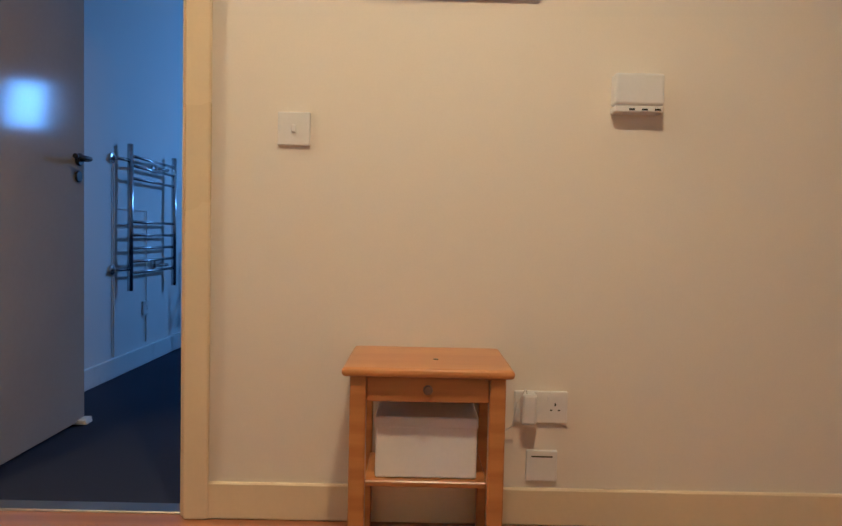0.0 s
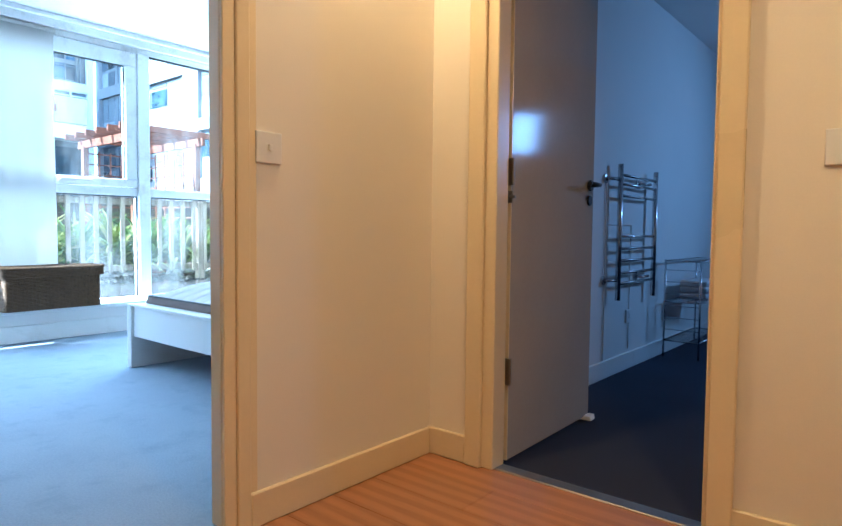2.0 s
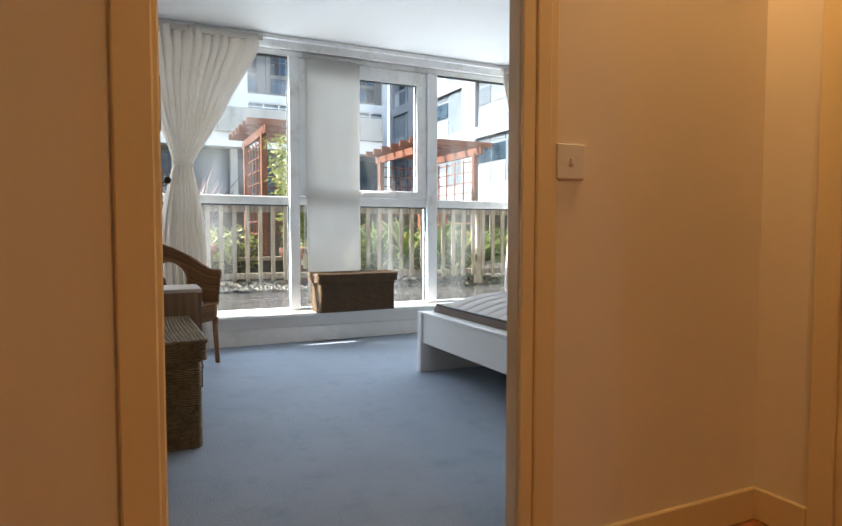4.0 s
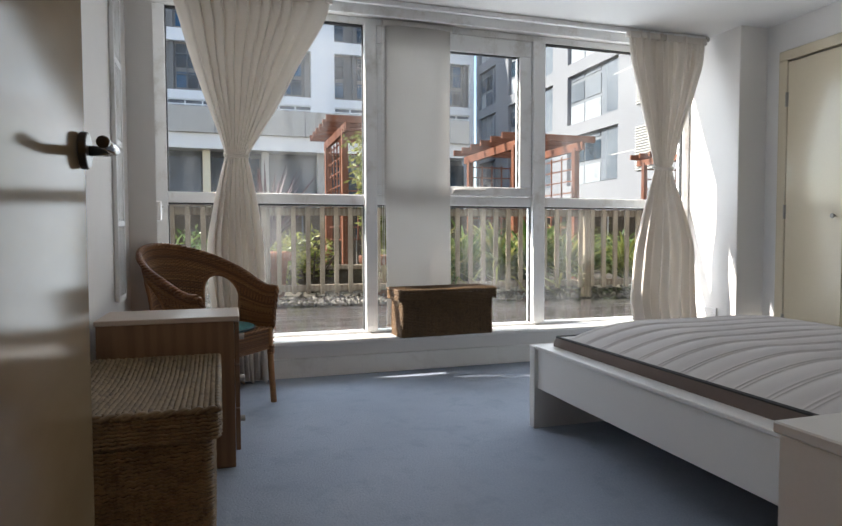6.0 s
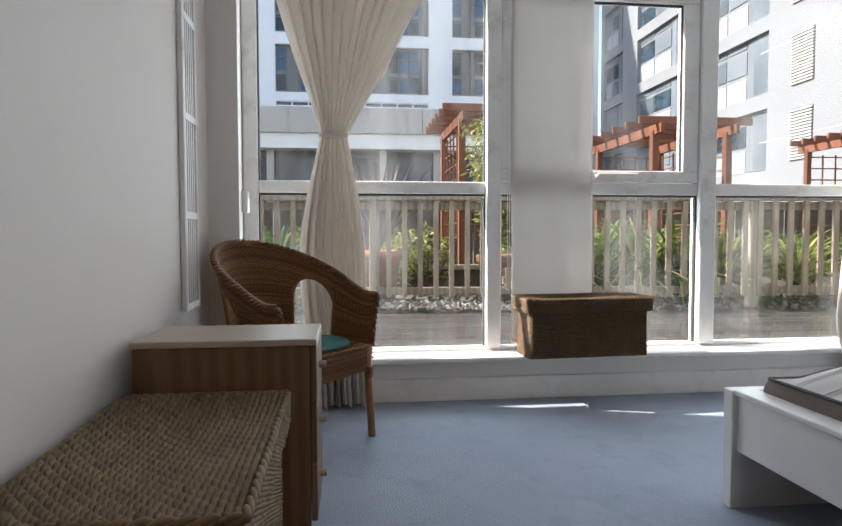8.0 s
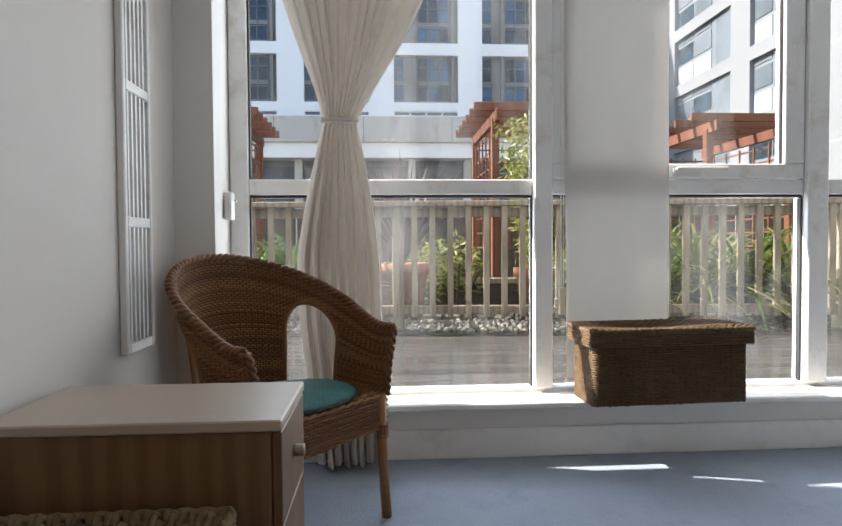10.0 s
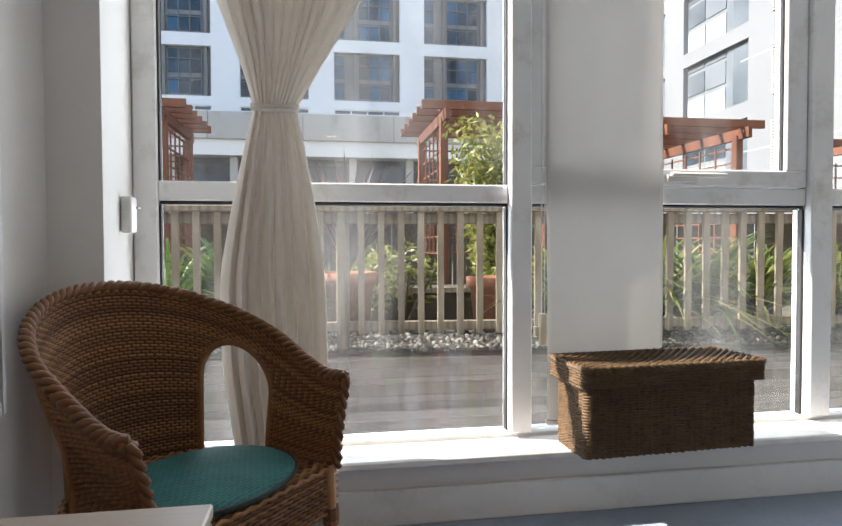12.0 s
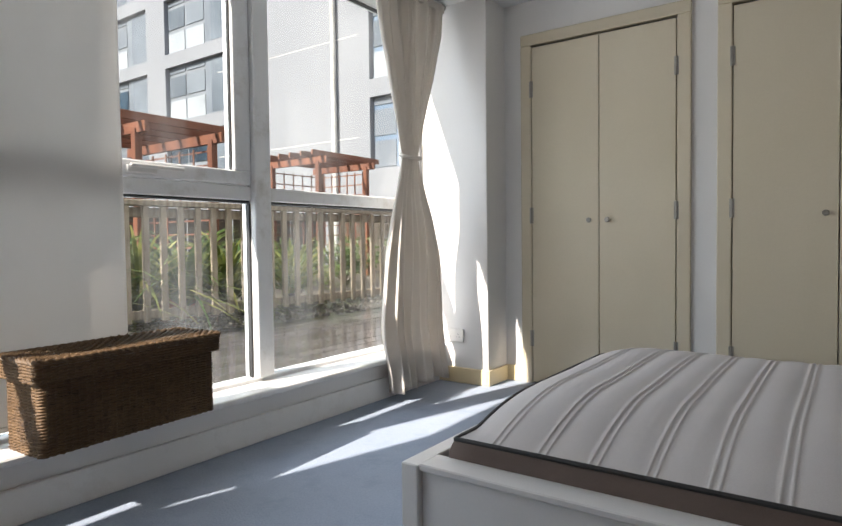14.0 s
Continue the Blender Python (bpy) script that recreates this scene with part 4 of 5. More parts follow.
bm = bmesh.new()
rnd = random.Random(4)
NS, NR = 120, 54
for r in range(NR):
    v = (r + 0.5) / NR
    run = []
    for k in range(NS + 1):
        s = k / NS
        if in_hole(s, v):
            if len(run) > 2:
                tube(bm, run, 0.0041, 5)
            run = []
            continue
        p, nrm = tub(s, v)
        run.append(p + nrm * ((0.0052 if (k + r) % 2 else -0.0052) + rnd.uniform(-0.0007, 0.0007)))
    if len(run) > 2:
        tube(bm, run, 0.0041, 5)
tagged(part("shell", bm, WICKER, chair, "woven rattan strands", smooth=True), kind="stuff")
# Dark sheet added behind the strands; its colour stands in for shade between them.
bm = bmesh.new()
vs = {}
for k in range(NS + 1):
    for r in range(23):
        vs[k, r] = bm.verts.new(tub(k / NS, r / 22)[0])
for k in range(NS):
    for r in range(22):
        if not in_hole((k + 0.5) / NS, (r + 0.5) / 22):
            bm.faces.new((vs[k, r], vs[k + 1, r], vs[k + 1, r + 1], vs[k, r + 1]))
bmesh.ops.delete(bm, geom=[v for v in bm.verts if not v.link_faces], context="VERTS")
part("backing", bm, surface("rattan_shadow", (0.07, 0.03, 0.012), (0.12, 0.055, 0.025), 0.8), chair, "dark sheet added behind the weave for shade between the strands")
bm = bmesh.new()
for ph in (0, 2.1, 4.2):
    pts = []
    for k in range(161):
        p, nrm = tub(k / 160, 1.0)
        q = k * 0.85 + ph
        pts.append(p + nrm * (0.009 * math.cos(q) + 0.003) + Vector((0, 0, 0.009 * math.sin(q))))
    tube(bm, pts, 0.0082, 6)
part("rim", bm, WICKER, chair, "thick braided rim", smooth=True)
for side in (0, 1):
    bm = bmesh.new()
    for ph in (0, 3.1):
        pts = []
        for k in range(31):
            p, nrm = tub(side, 1 - k / 30)
            pts.append(p + Vector((0.006 * math.cos(k * 0.9 + ph), 0.007 + 0.006 * math.sin(k * 0.9 + ph), 0)))
        tube(bm, pts, 0.008, 6)
    part("arm_edge", bm, WICKER, chair, "braided front edge of the arm", smooth=True)
for mid in (0.262, 0.738):
    bm = bmesh.new()
    pts = []
    for k in range(49):
        a = k / 48
        if a < 0.3:
            u, v = -0.096, 0.48 * a / 0.3
        elif a > 0.7:
            u, v = 0.096, 0.48 * (1 - a) / 0.3
        else:
            q = math.pi * (1 - (a - 0.3) / 0.4)
            u, v = 0.096 * math.cos(q), 0.48 + 0.30 * math.sin(q)
        pts.append(tub(mid + u / ULEN, v, 0.002)[0])
    tube(bm, pts, 0.0095, 8)
    part("arch_edge", bm, WICKER, chair, "wrapped edge of the arched hole", smooth=True)
# seat, apron and legs
bm = bmesh.new()
for r in range(36):
    y = -0.235 + r * 0.0127
    half = RB - 0.012 if y > 0 else math.sqrt(max(0.0004, (RB - 0.012) ** 2 - y * y))
    n_ = max(4, int(2 * half / 0.02))
    tube(bm, [(-half + 2 * half * k / n_, y, 0.408 + (0.0035 if (k + r) % 2 else -0.0035)) for k in range(n_ + 1)], 0.0055, 5)
tagged(part("seat", bm, WICKER, chair, smooth=True), kind="stuff")
bm = bmesh.new()
for r in range(12):
    z = 0.30 + r * 0.0095
    pts = []
    for k in range(110):
        a = k / 110
        w = RB + 0.008 + (0.004 if (k + r) % 2 else -0.004)
        per = 2 * ARM + math.pi * RB + 2 * RB
        d = a * per
        if d < ULEN:
            p, nrm = tub(d / ULEN, 0.0)
            p = p + nrm * (0.006 + (0.004 if (k + r) % 2 else -0.004))
        else:
            p = Vector((RB - (d - ULEN), ARM + (0.008 if (k + r) % 2 else 0.0), 0))
        pts.append(Vector((p.x, p.y, z)))
    tube(bm, pts, 0.0046, 5, True)
# Added sheet, no real part: its dark colour gives the band's gaps their shade.
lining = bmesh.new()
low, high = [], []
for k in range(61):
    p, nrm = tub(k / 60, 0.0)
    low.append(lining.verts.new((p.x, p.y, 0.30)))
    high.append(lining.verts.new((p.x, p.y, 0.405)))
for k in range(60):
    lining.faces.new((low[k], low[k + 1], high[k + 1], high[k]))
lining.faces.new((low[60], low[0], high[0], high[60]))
part("apron_lining", lining, OAK, chair, "dark sheet added behind the woven band to close its gaps")
part("apron", bm, WICKER, chair, "woven band below the seat", smooth=True)["kind"] = "stuff"
for x, y in ((-0.235, 0.205), (0.235, 0.205), (-0.18, -0.17), (0.18, -0.17)):
    bm = bmesh.new()
    tube(bm, [(x * 1.06, y * 1.06, 0.0), (x * 1.02, y * 1.02, 0.2), (x, y, 0.41)], 0.0165, 10)
    leg = part("leg", bm, WICKER, chair, "round rattan leg", smooth=True)
    bm = bmesh.new()
    for k in range(7):
        z = 0.27 + k * 0.0065
        tube(bm, [(x * 1.02 + 0.018 * math.cos(q), y * 1.02 + 0.018 * math.sin(q), z) for q in (i * math.pi / 5 for i in range(10))], 0.0036, 5, True)
    part("binding", bm, WICKER, leg)
cu = thing("seat_cushion", "thin teal patterned seat pad on the wicker chair", "cushion", CH @ pose(0, 0.0, 0.4185))
bm = bmesh.new()
g = []
for j in range(11):
    row = []
    for k in range(48):
        q = 2 * math.pi * k / 48
        rr = (0.215 + 0.02 * math.cos(2 * q)) * (1 - 0.10 * (j / 10) ** 3)
        row.append(bm.verts.new((rr * math.cos(q) * 0.98, 0.03 + rr * math.sin(q) * 0.95, 0.002 + 0.020 * j / 10)))
    g.append(row)
for A, B in zip(g, g[1:]):
    for k in range(48):
        bm.faces.new((A[k], A[(k + 1) % 48], B[(k + 1) % 48], B[k]))
bm.faces.new(g[0][::-1])
c_ = bm.verts.new((0, 0.03, 0.034))
for k in range(48):
    bm.faces.new((g[-1][k], g[-1][(k + 1) % 48], c_))
part("pad", bm, TEAL, cu, smooth=True)
bm = bmesh.new()
tube(bm, [((0.215 + 0.02 * math.cos(2 * q)) * math.cos(q) * 0.985, 0.03 + (0.215 + 0.02 * math.cos(2 * q)) * math.sin(q) * 0.955, 0.010) for q in (2 * math.pi * k / 60 for k in range(60))], 0.004, 6, True)
part("piping", bm, GASKET, cu, "dark piping round the pad")

# tall slatted vent panel on the drawers' wall
vent = thing("vent_panel", "tall narrow white slatted vent panel on the wall", "vent", pose(-5.02, YL, 0))
VB, VT = 0.60, 2.30
part("frame_side", boxes((-0.10, -0.08, 0.001, 0.022, VB, VT), bevel=0.003), UPVC, vent)
part("frame_side", boxes((0.08, 0.10, 0.001, 0.022, VB, VT), bevel=0.003), UPVC, vent)
for z in (VB, 0.955, 1.335, 1.715, 2.095, VT - 0.03):
    part("frame_rail", boxes((-0.08, 0.08, 0.001, 0.022, z, z + 0.03), bevel=0.003), UPVC, vent)
# Grey backing colour paints in the shade between the white slats.
part("backing", boxes((-0.08, 0.08, 0.001, 0.004, VB + 0.03, VT - 0.03)), surface("vent_shade_paint", (0.42, 0.42, 0.42), (0.48, 0.48, 0.47), 0.8), vent)
for i in range(5):
    x = -0.058 + i * 0.029
    part("slat", boxes((x - 0.0055, x + 0.0055, 0.004, 0.017, VB + 0.03, VT - 0.03)), UPVC, vent)


def socket(name, label, m, w, h, holes, cat="socket", mat=PLASTIC, depth=0.012):
    """A plate on a wall; local y points out of the wall."""
    so = thing(name, label, cat, m)
    bm = bmesh.new()
    box(bm, -w / 2, w / 2, 0.0, depth, -h / 2, h / 2, bevel=0.003, seg=2)
    part("plate", bm, mat, so)
    for x in holes:
        bm = bmesh.new()
        box(bm, x - 0.002, x + 0.002, depth, depth + 0.0006, 0.004, 0.012)
        for o in (-0.011, 0.011):
            box(bm, x + o - 0.0032, x + o + 0.0032, depth, depth + 0.0006, -0.010, -0.006)
        part("pin_holes", bm, BLACK, so)
        part("rocker", boxes((x + 0.013, x + 0.023, depth, depth + 0.003, 0.018, 0.032), bevel=0.001), mat, so)
    return so


socket("bedroom_socket", "white double wall socket near the curtain", pose(-5.62, 3.985, 0.305, 0, 0, 180), 0.146, 0.086, (-0.036, 0.036))

# ---- hall things ----
FACE_W = lambda x, z: pose(x, YW, z, 0, 0, 180)
FACE_H = lambda y, z: pose(XH, y, z, 0, 0, -90)


def light_switch(m, label):
    sw = thing("light_switch", label, "light switch", m, group="hall light switches")
    bm = bmesh.new()
    box(bm, -0.045, 0.045, 0, 0.010, -0.046, 0.046, bevel=0.003, seg=2)
    part("plate", bm, PLASTIC, sw)
    bm = bmesh.new()
    box(bm, -0.006, 0.006, 0.010, 0.017, -0.010, 0.010, bevel=0.002)
    part("toggle", bm, PLASTIC, sw)
    return sw


light_switch(FACE_W(-0.818, 1.070), "white square light switch on the hall wall")
light_switch(FACE_H(1.193, 1.085), "white square light switch beside the bedroom door")
al = thing("control_box", "cream plastic heating control box on the wall", "control box", FACE_W(0.123, 1.184))
bm = bmesh.new()
box(bm, -0.067, 0.067, 0, 0.045, -0.035, 0.052, bevel=0.008, seg=3)
part("cover", bm, PLASTIC, al)
part("base", boxes((-0.066, 0.066, 0, 0.043, -0.054, -0.036), bevel=0.003), PLASTIC, al)
for x in (-0.05, -0.015, 0.02):
    part("slot", boxes((x - 0.008, x + 0.008, 0.043, 0.0436, -0.049, -0.044)), BLACK, al)
pic = thing("picture_frame", "framed picture hung high on the hall wall", "picture", FACE_W(-0.40, 1.442))
for nm, r in (("frame_bottom", (-0.25, 0.25, 0.002, 0.022, 0.0, 0.02)), ("frame_side", (-0.25, -0.23, 0.002, 0.022, 0.02, 0.62)), ("frame_side", (0.23, 0.25, 0.002, 0.022, 0.02, 0.62)), ("frame_top", (-0.25, 0.25, 0.002, 0.022, 0.62, 0.64))):
    part(nm, boxes(r, bevel=0.003), STEEL, pic)
part("print", boxes((-0.23, 0.23, 0.002, 0.010, 0.02, 0.62)), PAPER, pic, "pale print behind glass")

so = socket("hall_socket", "white double wall socket with a charger plugged in", FACE_W(-0.112, 0.308), 0.150, 0.090, (-0.040,))
bm = bmesh.new()
box(bm, 0.018, 0.060, 0.013, 0.05, -0.042, 0.045, bevel=0.008, seg=2)
part("charger", bm, PLASTIC, so, "small white plug-in charger")
bm = bmesh.new()
tube(bm, [(0.045, 0.04, 0.045), (0.05, 0.045, 0.06), (0.072, 0.042, 0.02), (0.082, 0.03, -0.05), (0.11, 0.02, -0.07), (0.2, 0.012, -0.15), (0.32, 0.012, -0.23)], 0.002, 6)
part("cable", bm, PLASTIC, so)
socket("phone_socket", "small white telephone socket low on the wall", FACE_W(-0.105, 0.140), 0.088, 0.088, (), "socket")
part("grille_line", boxes((-0.03, 0.03, 0.012, 0.0126, 0.025, 0.029)), BLACK, bpy.data.objects["phone_socket"])

st = thing("pine_side_table", "small orange pine side table with a drawer, against the wall", "side table", pose(-0.437, 1.815, HF))
TZ = 0.502
bm = bmesh.new()
box(bm, -0.203, 0.203, -0.155, 0.145, TZ - 0.022, TZ, bevel=0.010, seg=3)
part("top", bm, PINE, st, "rounded pine top with a dark mark")
for x in (-0.165, 0.165):
    for y in (-0.12, 0.115):
        part("leg", boxes((x - 0.019, x + 0.019, y - 0.019, y + 0.019, 0, TZ - 0.022), bevel=0.003), PINE, st)
part("drawer_front", boxes((-0.146, 0.146, -0.128, -0.112, TZ - 0.085, TZ - 0.024), bevel=0.003), PINE, st)
bm = bmesh.new()
disc(bm, (0.0, -0.137, TZ - 0.053), (0, -1, 0), 0.011, 0.018, 16, 0.004)
part("knob", bm, OAK, st, "dark turned wooden knob")
part("side_apron", boxes((-0.172, -0.158, -0.10, 0.096, TZ - 0.085, TZ - 0.024)), PINE, st)
part("side_apron", boxes((0.158, 0.172, -0.10, 0.096, TZ - 0.085, TZ - 0.024)), PINE, st)
part("shelf", boxes((-0.15, 0.15, -0.10, 0.10, 0.20, 0.215), bevel=0.003), PINE, st)
bm = bmesh.new()
disc(bm, (0.02, -0.035, TZ + 0.0006), (0, 0, 1), 0.007, 0.0012, 10)
part("dark_mark", bm, BLACK, st)
bx = thing("paper_box", "white box standing under the pine table", "box", pose(-0.437, 1.815, HF + 0.2151))
bm = bmesh.new()
box(bm, -0.125, 0.125, -0.08, 0.09, 0.0, 0.15, bevel=0.004)
part("carton", bm, PAPER, bx)
part("lid", boxes((-0.127, 0.127, -0.082, 0.092, 0.125, 0.153), bevel=0.003), PAPER, bx)

for x, y in ((-1.98, 1.46), (-0.35, 0.75)):
    dl = thing("downlight", "round recessed ceiling downlight, switched on", "ceiling light", pose(x, y, H), group="hall downlights")
    bm = bmesh.new()
    tube(bm, [(0.055 * math.cos(q), 0.055 * math.sin(q), -0.004) for q in (2 * math.pi * k / 28 for k in range(28))], 0.008, 8, True)
    part("ring", bm, STEEL, dl, smooth=True)
    bm = bmesh.new()
    disc(bm, (0, 0, -0.002), (0, 0, 1), 0.048, 0.004, 24)
    part("bulb", bm, LAMPGLOW, dl, "glowing warm bulb")

# ---- bathroom things ----
tr = thing("towel_rail", "chrome ladder towel rail mounted on the bathroom wall", "towel rail", pose(-2.14, 0, 0))
for y in (3.69, 4.30):
    bm = bmesh.new()
    tube(bm, [(0.055, y, 0.425 if y > 4 else 0.44), (0.055, y, 1.262)], 0.016, 12)
    part("upright", bm, STEEL, tr, smooth=True)
for z in (1.20, 1.145, 1.075, 0.83, 0.755, 0.68, 0.605, 0.54):
    bm = bmesh.new()
    tube(bm, [(0.055, 3.69, z), (0.055, 4.30, z)], 0.009, 10)
    part("bar", bm, STEEL, tr, smooth=True)
for y, z in ((3.58, 1.17), (3.58, 0.565), (4.1, 1.17), (4.1, 0.565)):
    bm = bmesh.new()
    disc(bm, (0.008, y, z), (1, 0, 0), 0.028, 0.014, 20, 0.003)
    tube(bm, [(0.01, y, z), (0.04, y, z), (0.055, y + 0.1, z)], 0.010, 10)
    part("bracket", bm, STEEL, tr, smooth=True)
bm = bmesh.new()
tube(bm, [(0.008, 3.60, 1.15), (0.008, 3.60, 0.08)], 0.005, 6)
tube(bm, [(0.008, 3.60, 0.9), (0.008, 4.0, 0.9), (0.008, 4.0, 0.1)], 0.004, 6)
part("cable", bm, PLASTIC, tr, "painted-over cable down the wall")
socket("spur_socket", "white fused spur with its flex below the towel rail", pose(-2.14, 4.0, 0.31, 0, 0, -90), 0.086, 0.086, (0.0,), mat=PLASTIC)
rk = thing("wire_rack", "tall chrome wire shelving rack in the bathroom corner", "rack", pose(-1.98, 4.95, -0.035))
for x, y in ((-0.11, -0.38), (0.13, -0.38), (-0.11, 0.38), (0.13, 0.38)):
    bm = bmesh.new()
    tube(bm, [(x, y, 0), (x, y, 0.70)], 0.007, 8)
    part("post", bm, STEEL, rk, smooth=True)
for z in (0.12, 0.40, 0.69):
    bm = bmesh.new()
    tube(bm, [(-0.11, -0.38, z), (0.13, -0.38, z), (0.13, 0.38, z), (-0.11, 0.38, z)], 0.006, 6, True)
    for k in range(15):
        y = -0.36 + k * 0.052
        tube(bm, [(-0.11, y, z), (0.13, y, z)], 0.0022, 5)
    part("wire_shelf", bm, STEEL, rk, smooth=True)
for k in range(6):
    bm = bmesh.new()
    z = 0.2 + k * 0.085
    tube(bm, [(-0.11, -0.38, z), (0.13, -0.38, z)], 0.003, 5)
    part("side_wire", bm, STEEL, rk)
tp = thing("towel_stack", "pale folded towels on the wire rack", "towels", pose(-1.97, 5.0, 0.371))
for k in range(3):
    bm = bmesh.new()
    box(bm, -0.09, 0.10, -0.2, 0.2, 0.045 * k, 0.045 * k + 0.043, bevel=0.015, seg=3)
    part("towel", bm, TICKING, tp, smooth=True)

# ---- outside ----
GZ = 0.22
piece("ground", boxes((-400, -5.95, -300, 300, GZ - 0.5, GZ - 0.06)), SOIL, "dark planted ground of the courtyard", "ground")


def fence_x(y):
    return -8.10 + 0.08 * y


fence = thing("terrace_railing", "weathered timber railing along the wet terrace deck", "railing", pose(0, 0, GZ))
FA = math.atan2(0.08, 1.0)


def rail_bar(name, y0, y1, z0, z1, dx, w):
    bm = bmesh.new()
    L = (y1 - y0) / math.cos(FA)
    box(bm, -w / 2, w / 2, 0, L, z0, z1, bevel=0.006)
    bmesh.ops.transform(bm, matrix=Matrix.Translation((fence_x(y0) + dx, y0, 0)) @ Matrix.Rotation(-FA, 4, "Z"), verts=bm.verts)
    return part(name, bm, GREYWOOD, fence)


rail_bar("top_rail", -2.6, 6.4, 0.985, 1.03, 0, 0.11)
rail_bar("upper_rail", -2.6, 6.4, 0.90, 0.975, -0.03, 0.035)
rail_bar("bottom_rail", -2.6, 6.4, 0.13, 0.20, -0.03, 0.035)
rnd = random.Random(11)
bal = mesh_of("baluster", boxes((-0.017, 0.017, -0.023, 0.023, 0.11, 0.985), bevel=0.003), GREYWOOD)
y = -2.5
while y < 6.3:
    ob = new("baluster", bal)
    ob.parent = fence
    ob.matrix_local = pose(fence_x(y) + 0.004, y, 0, 0, rnd.uniform(-0.4, 0.4), -math.degrees(FA) + rnd.uniform(-2, 2))
    y += 0.142
for y in (-0.97, 0.78, 2.53, 4.28, 6.03):
    bm = bmesh.new()
    box(bm, -0.045, 0.045, -0.045, 0.045, -0.06, 1.0, bevel=0.006)
    bmesh.ops.transform(bm, matrix=Matrix.Translation((fence_x(y) - 0.05, y, 0)) @ Matrix.Rotation(-FA, 4, "Z"), verts=bm.verts)
    part("post", bm, GREYWOOD, fence)

# gravel strip beyond the railing, and small litter
rnd = random.Random(21)
base = bmesh.new()
bmesh.ops.create_icosphere(base, subdivisions=1, radius=1)
bv = [v.co.copy() for v in base.verts]
bf = [[v.index for v in f.verts] for f in base.faces]
base.free()
verts, faces = [], []
for k in range(2600):
    y = rnd.uniform(-2.5, 6.5)
    x = fence_x(y) + 0.10 - abs(rnd.gauss(0, 0.55)) - 0.02
    r = rnd.uniform(0.016, 0.042)
    rot = Euler((rnd.uniform(0, 6), rnd.uniform(0, 6), rnd.uniform(0, 6))).to_matrix()
    o = len(verts)
    for c in bv:
        q = rot @ Vector((c.x, c.y * 0.8, c.z * 0.62))
        verts.append((x + q.x * r, y + q.y * r, GZ - 0.06 + 0.045 + rnd.uniform(-0.001, 0.001) + q.z * r))
    faces += [[o + i for i in t_] for t_ in bf]
me = bpy.data.meshes.new("pebbles")
me.from_pydata(verts, [], faces)
me.materials.append(PEBBLE)
for poly in me.polygons:
    poly.use_smooth = True
tagged(new("pebbles", me), "pale rounded pebbles beyond the railing", "pebbles", kind="stuff")
bm = bmesh.new()
vs = [bm.verts.new((fence_x(y) + o, y, GZ - 0.035)) for y, o in ((-2.6, 0.1), (6.5, 0.1), (6.5, -3.2), (-2.6, -3.2))]
bm.faces.new(vs)
ext = bmesh.ops.extrude_face_region(bm, geom=bm.faces[:])
bmesh.ops.translate(bm, verts=[v for v in ext["geom"] if isinstance(v, bmesh.types.BMVert)], vec=(0, 0, -0.05))
piece("gravel_bed", bm, surface("gravel_ground", (0.09, 0.075, 0.055), (0.19, 0.165, 0.13), 0.9, 3.0, 55, bump=1.0), "gravel bed under the planters", "gravel")


def pergola(x0, x1, y0, y1, label, slats, lattice, top=2.36):
    """x0 is nearest to the window; slats run along x on beams along y."""
    pg = thing("pergola", label, "pergola", pose(0, 0, GZ - 0.06), group="courtyard pergolas")
    for x in (x0, x1):
        for y in (y0, y1):
            part("post", boxes((x - 0.05, x + 0.05, y - 0.05, y + 0.05, 0, top - 0.10), bevel=0.006), REDWOOD, pg)
    for y in (y0, y1):
        part("beam", boxes((x1 - 0.25, x0 + 0.25, y - 0.03, y + 0.03, top - 0.16, top - 0.02), bevel=0.004), REDWOOD, pg)
    for k in range(slats):
        x = x1 - 0.12 + (x0 - x1 + 0.24) * k / (slats - 1)
        part("rafter", boxes((x - 0.022, x + 0.022, y0 - 0.30, y1 + 0.30, top - 0.02, top + 0.09), bevel=0.004), REDWOOD, pg)
    for (ax, c, a, b) in lattice:
        for k in range(6):
            u = a + (b - a) * k / 5
            r = (c - 0.01, c + 0.01, u - 0.012, u + 0.012, 0.7, top - 0.2) if ax == "x" else (u - 0.012, u + 0.012, c - 0.01, c + 0.01, 0.7, top - 0.2)
            part("trellis_slat", boxes(r), REDWOOD, pg)
        for k in range(8):
            z = 0.7 + (top - 0.95) * k / 7
            r = (c + 0.010, c + 0.022, a, b, z - 0.012, z + 0.012) if ax == "x" else (a, b, c + 0.010, c + 0.022, z - 0.012, z + 0.012)
            part("trellis_slat", boxes(r), REDWOOD, pg)
    return pg


pergola(-11.2, -12.9, 2.15, 3.50, "red-stained timber pergola among the planters", 6, [("y", 2.15, -12.8, -11.3), ("x", -12.9, 2.2, 3.45)], 2.50)
pergola(-11.1, -13.1, 5.0, 6.15, "red-stained timber pergola with trellis sides", 6, [("x", -13.1, 5.05, 6.1), ("y", 6.15, -13.0, -11.2)])
pergola(-12.5, -13.9, 9.7, 11.2, "red-stained timber pergola near the far wall", 6, [("x", -13.9, 9.75, 11.15), ("y", 11.2, -13.8, -12.6)], 2.54)
pergola(-11.8, -13.3, -2.7, -1.32, "red-stained timber pergola beside the palm", 6, [("y", -1.32, -13.2, -11.9), ("x", -13.3, -2.65, -1.37)], 2.55)


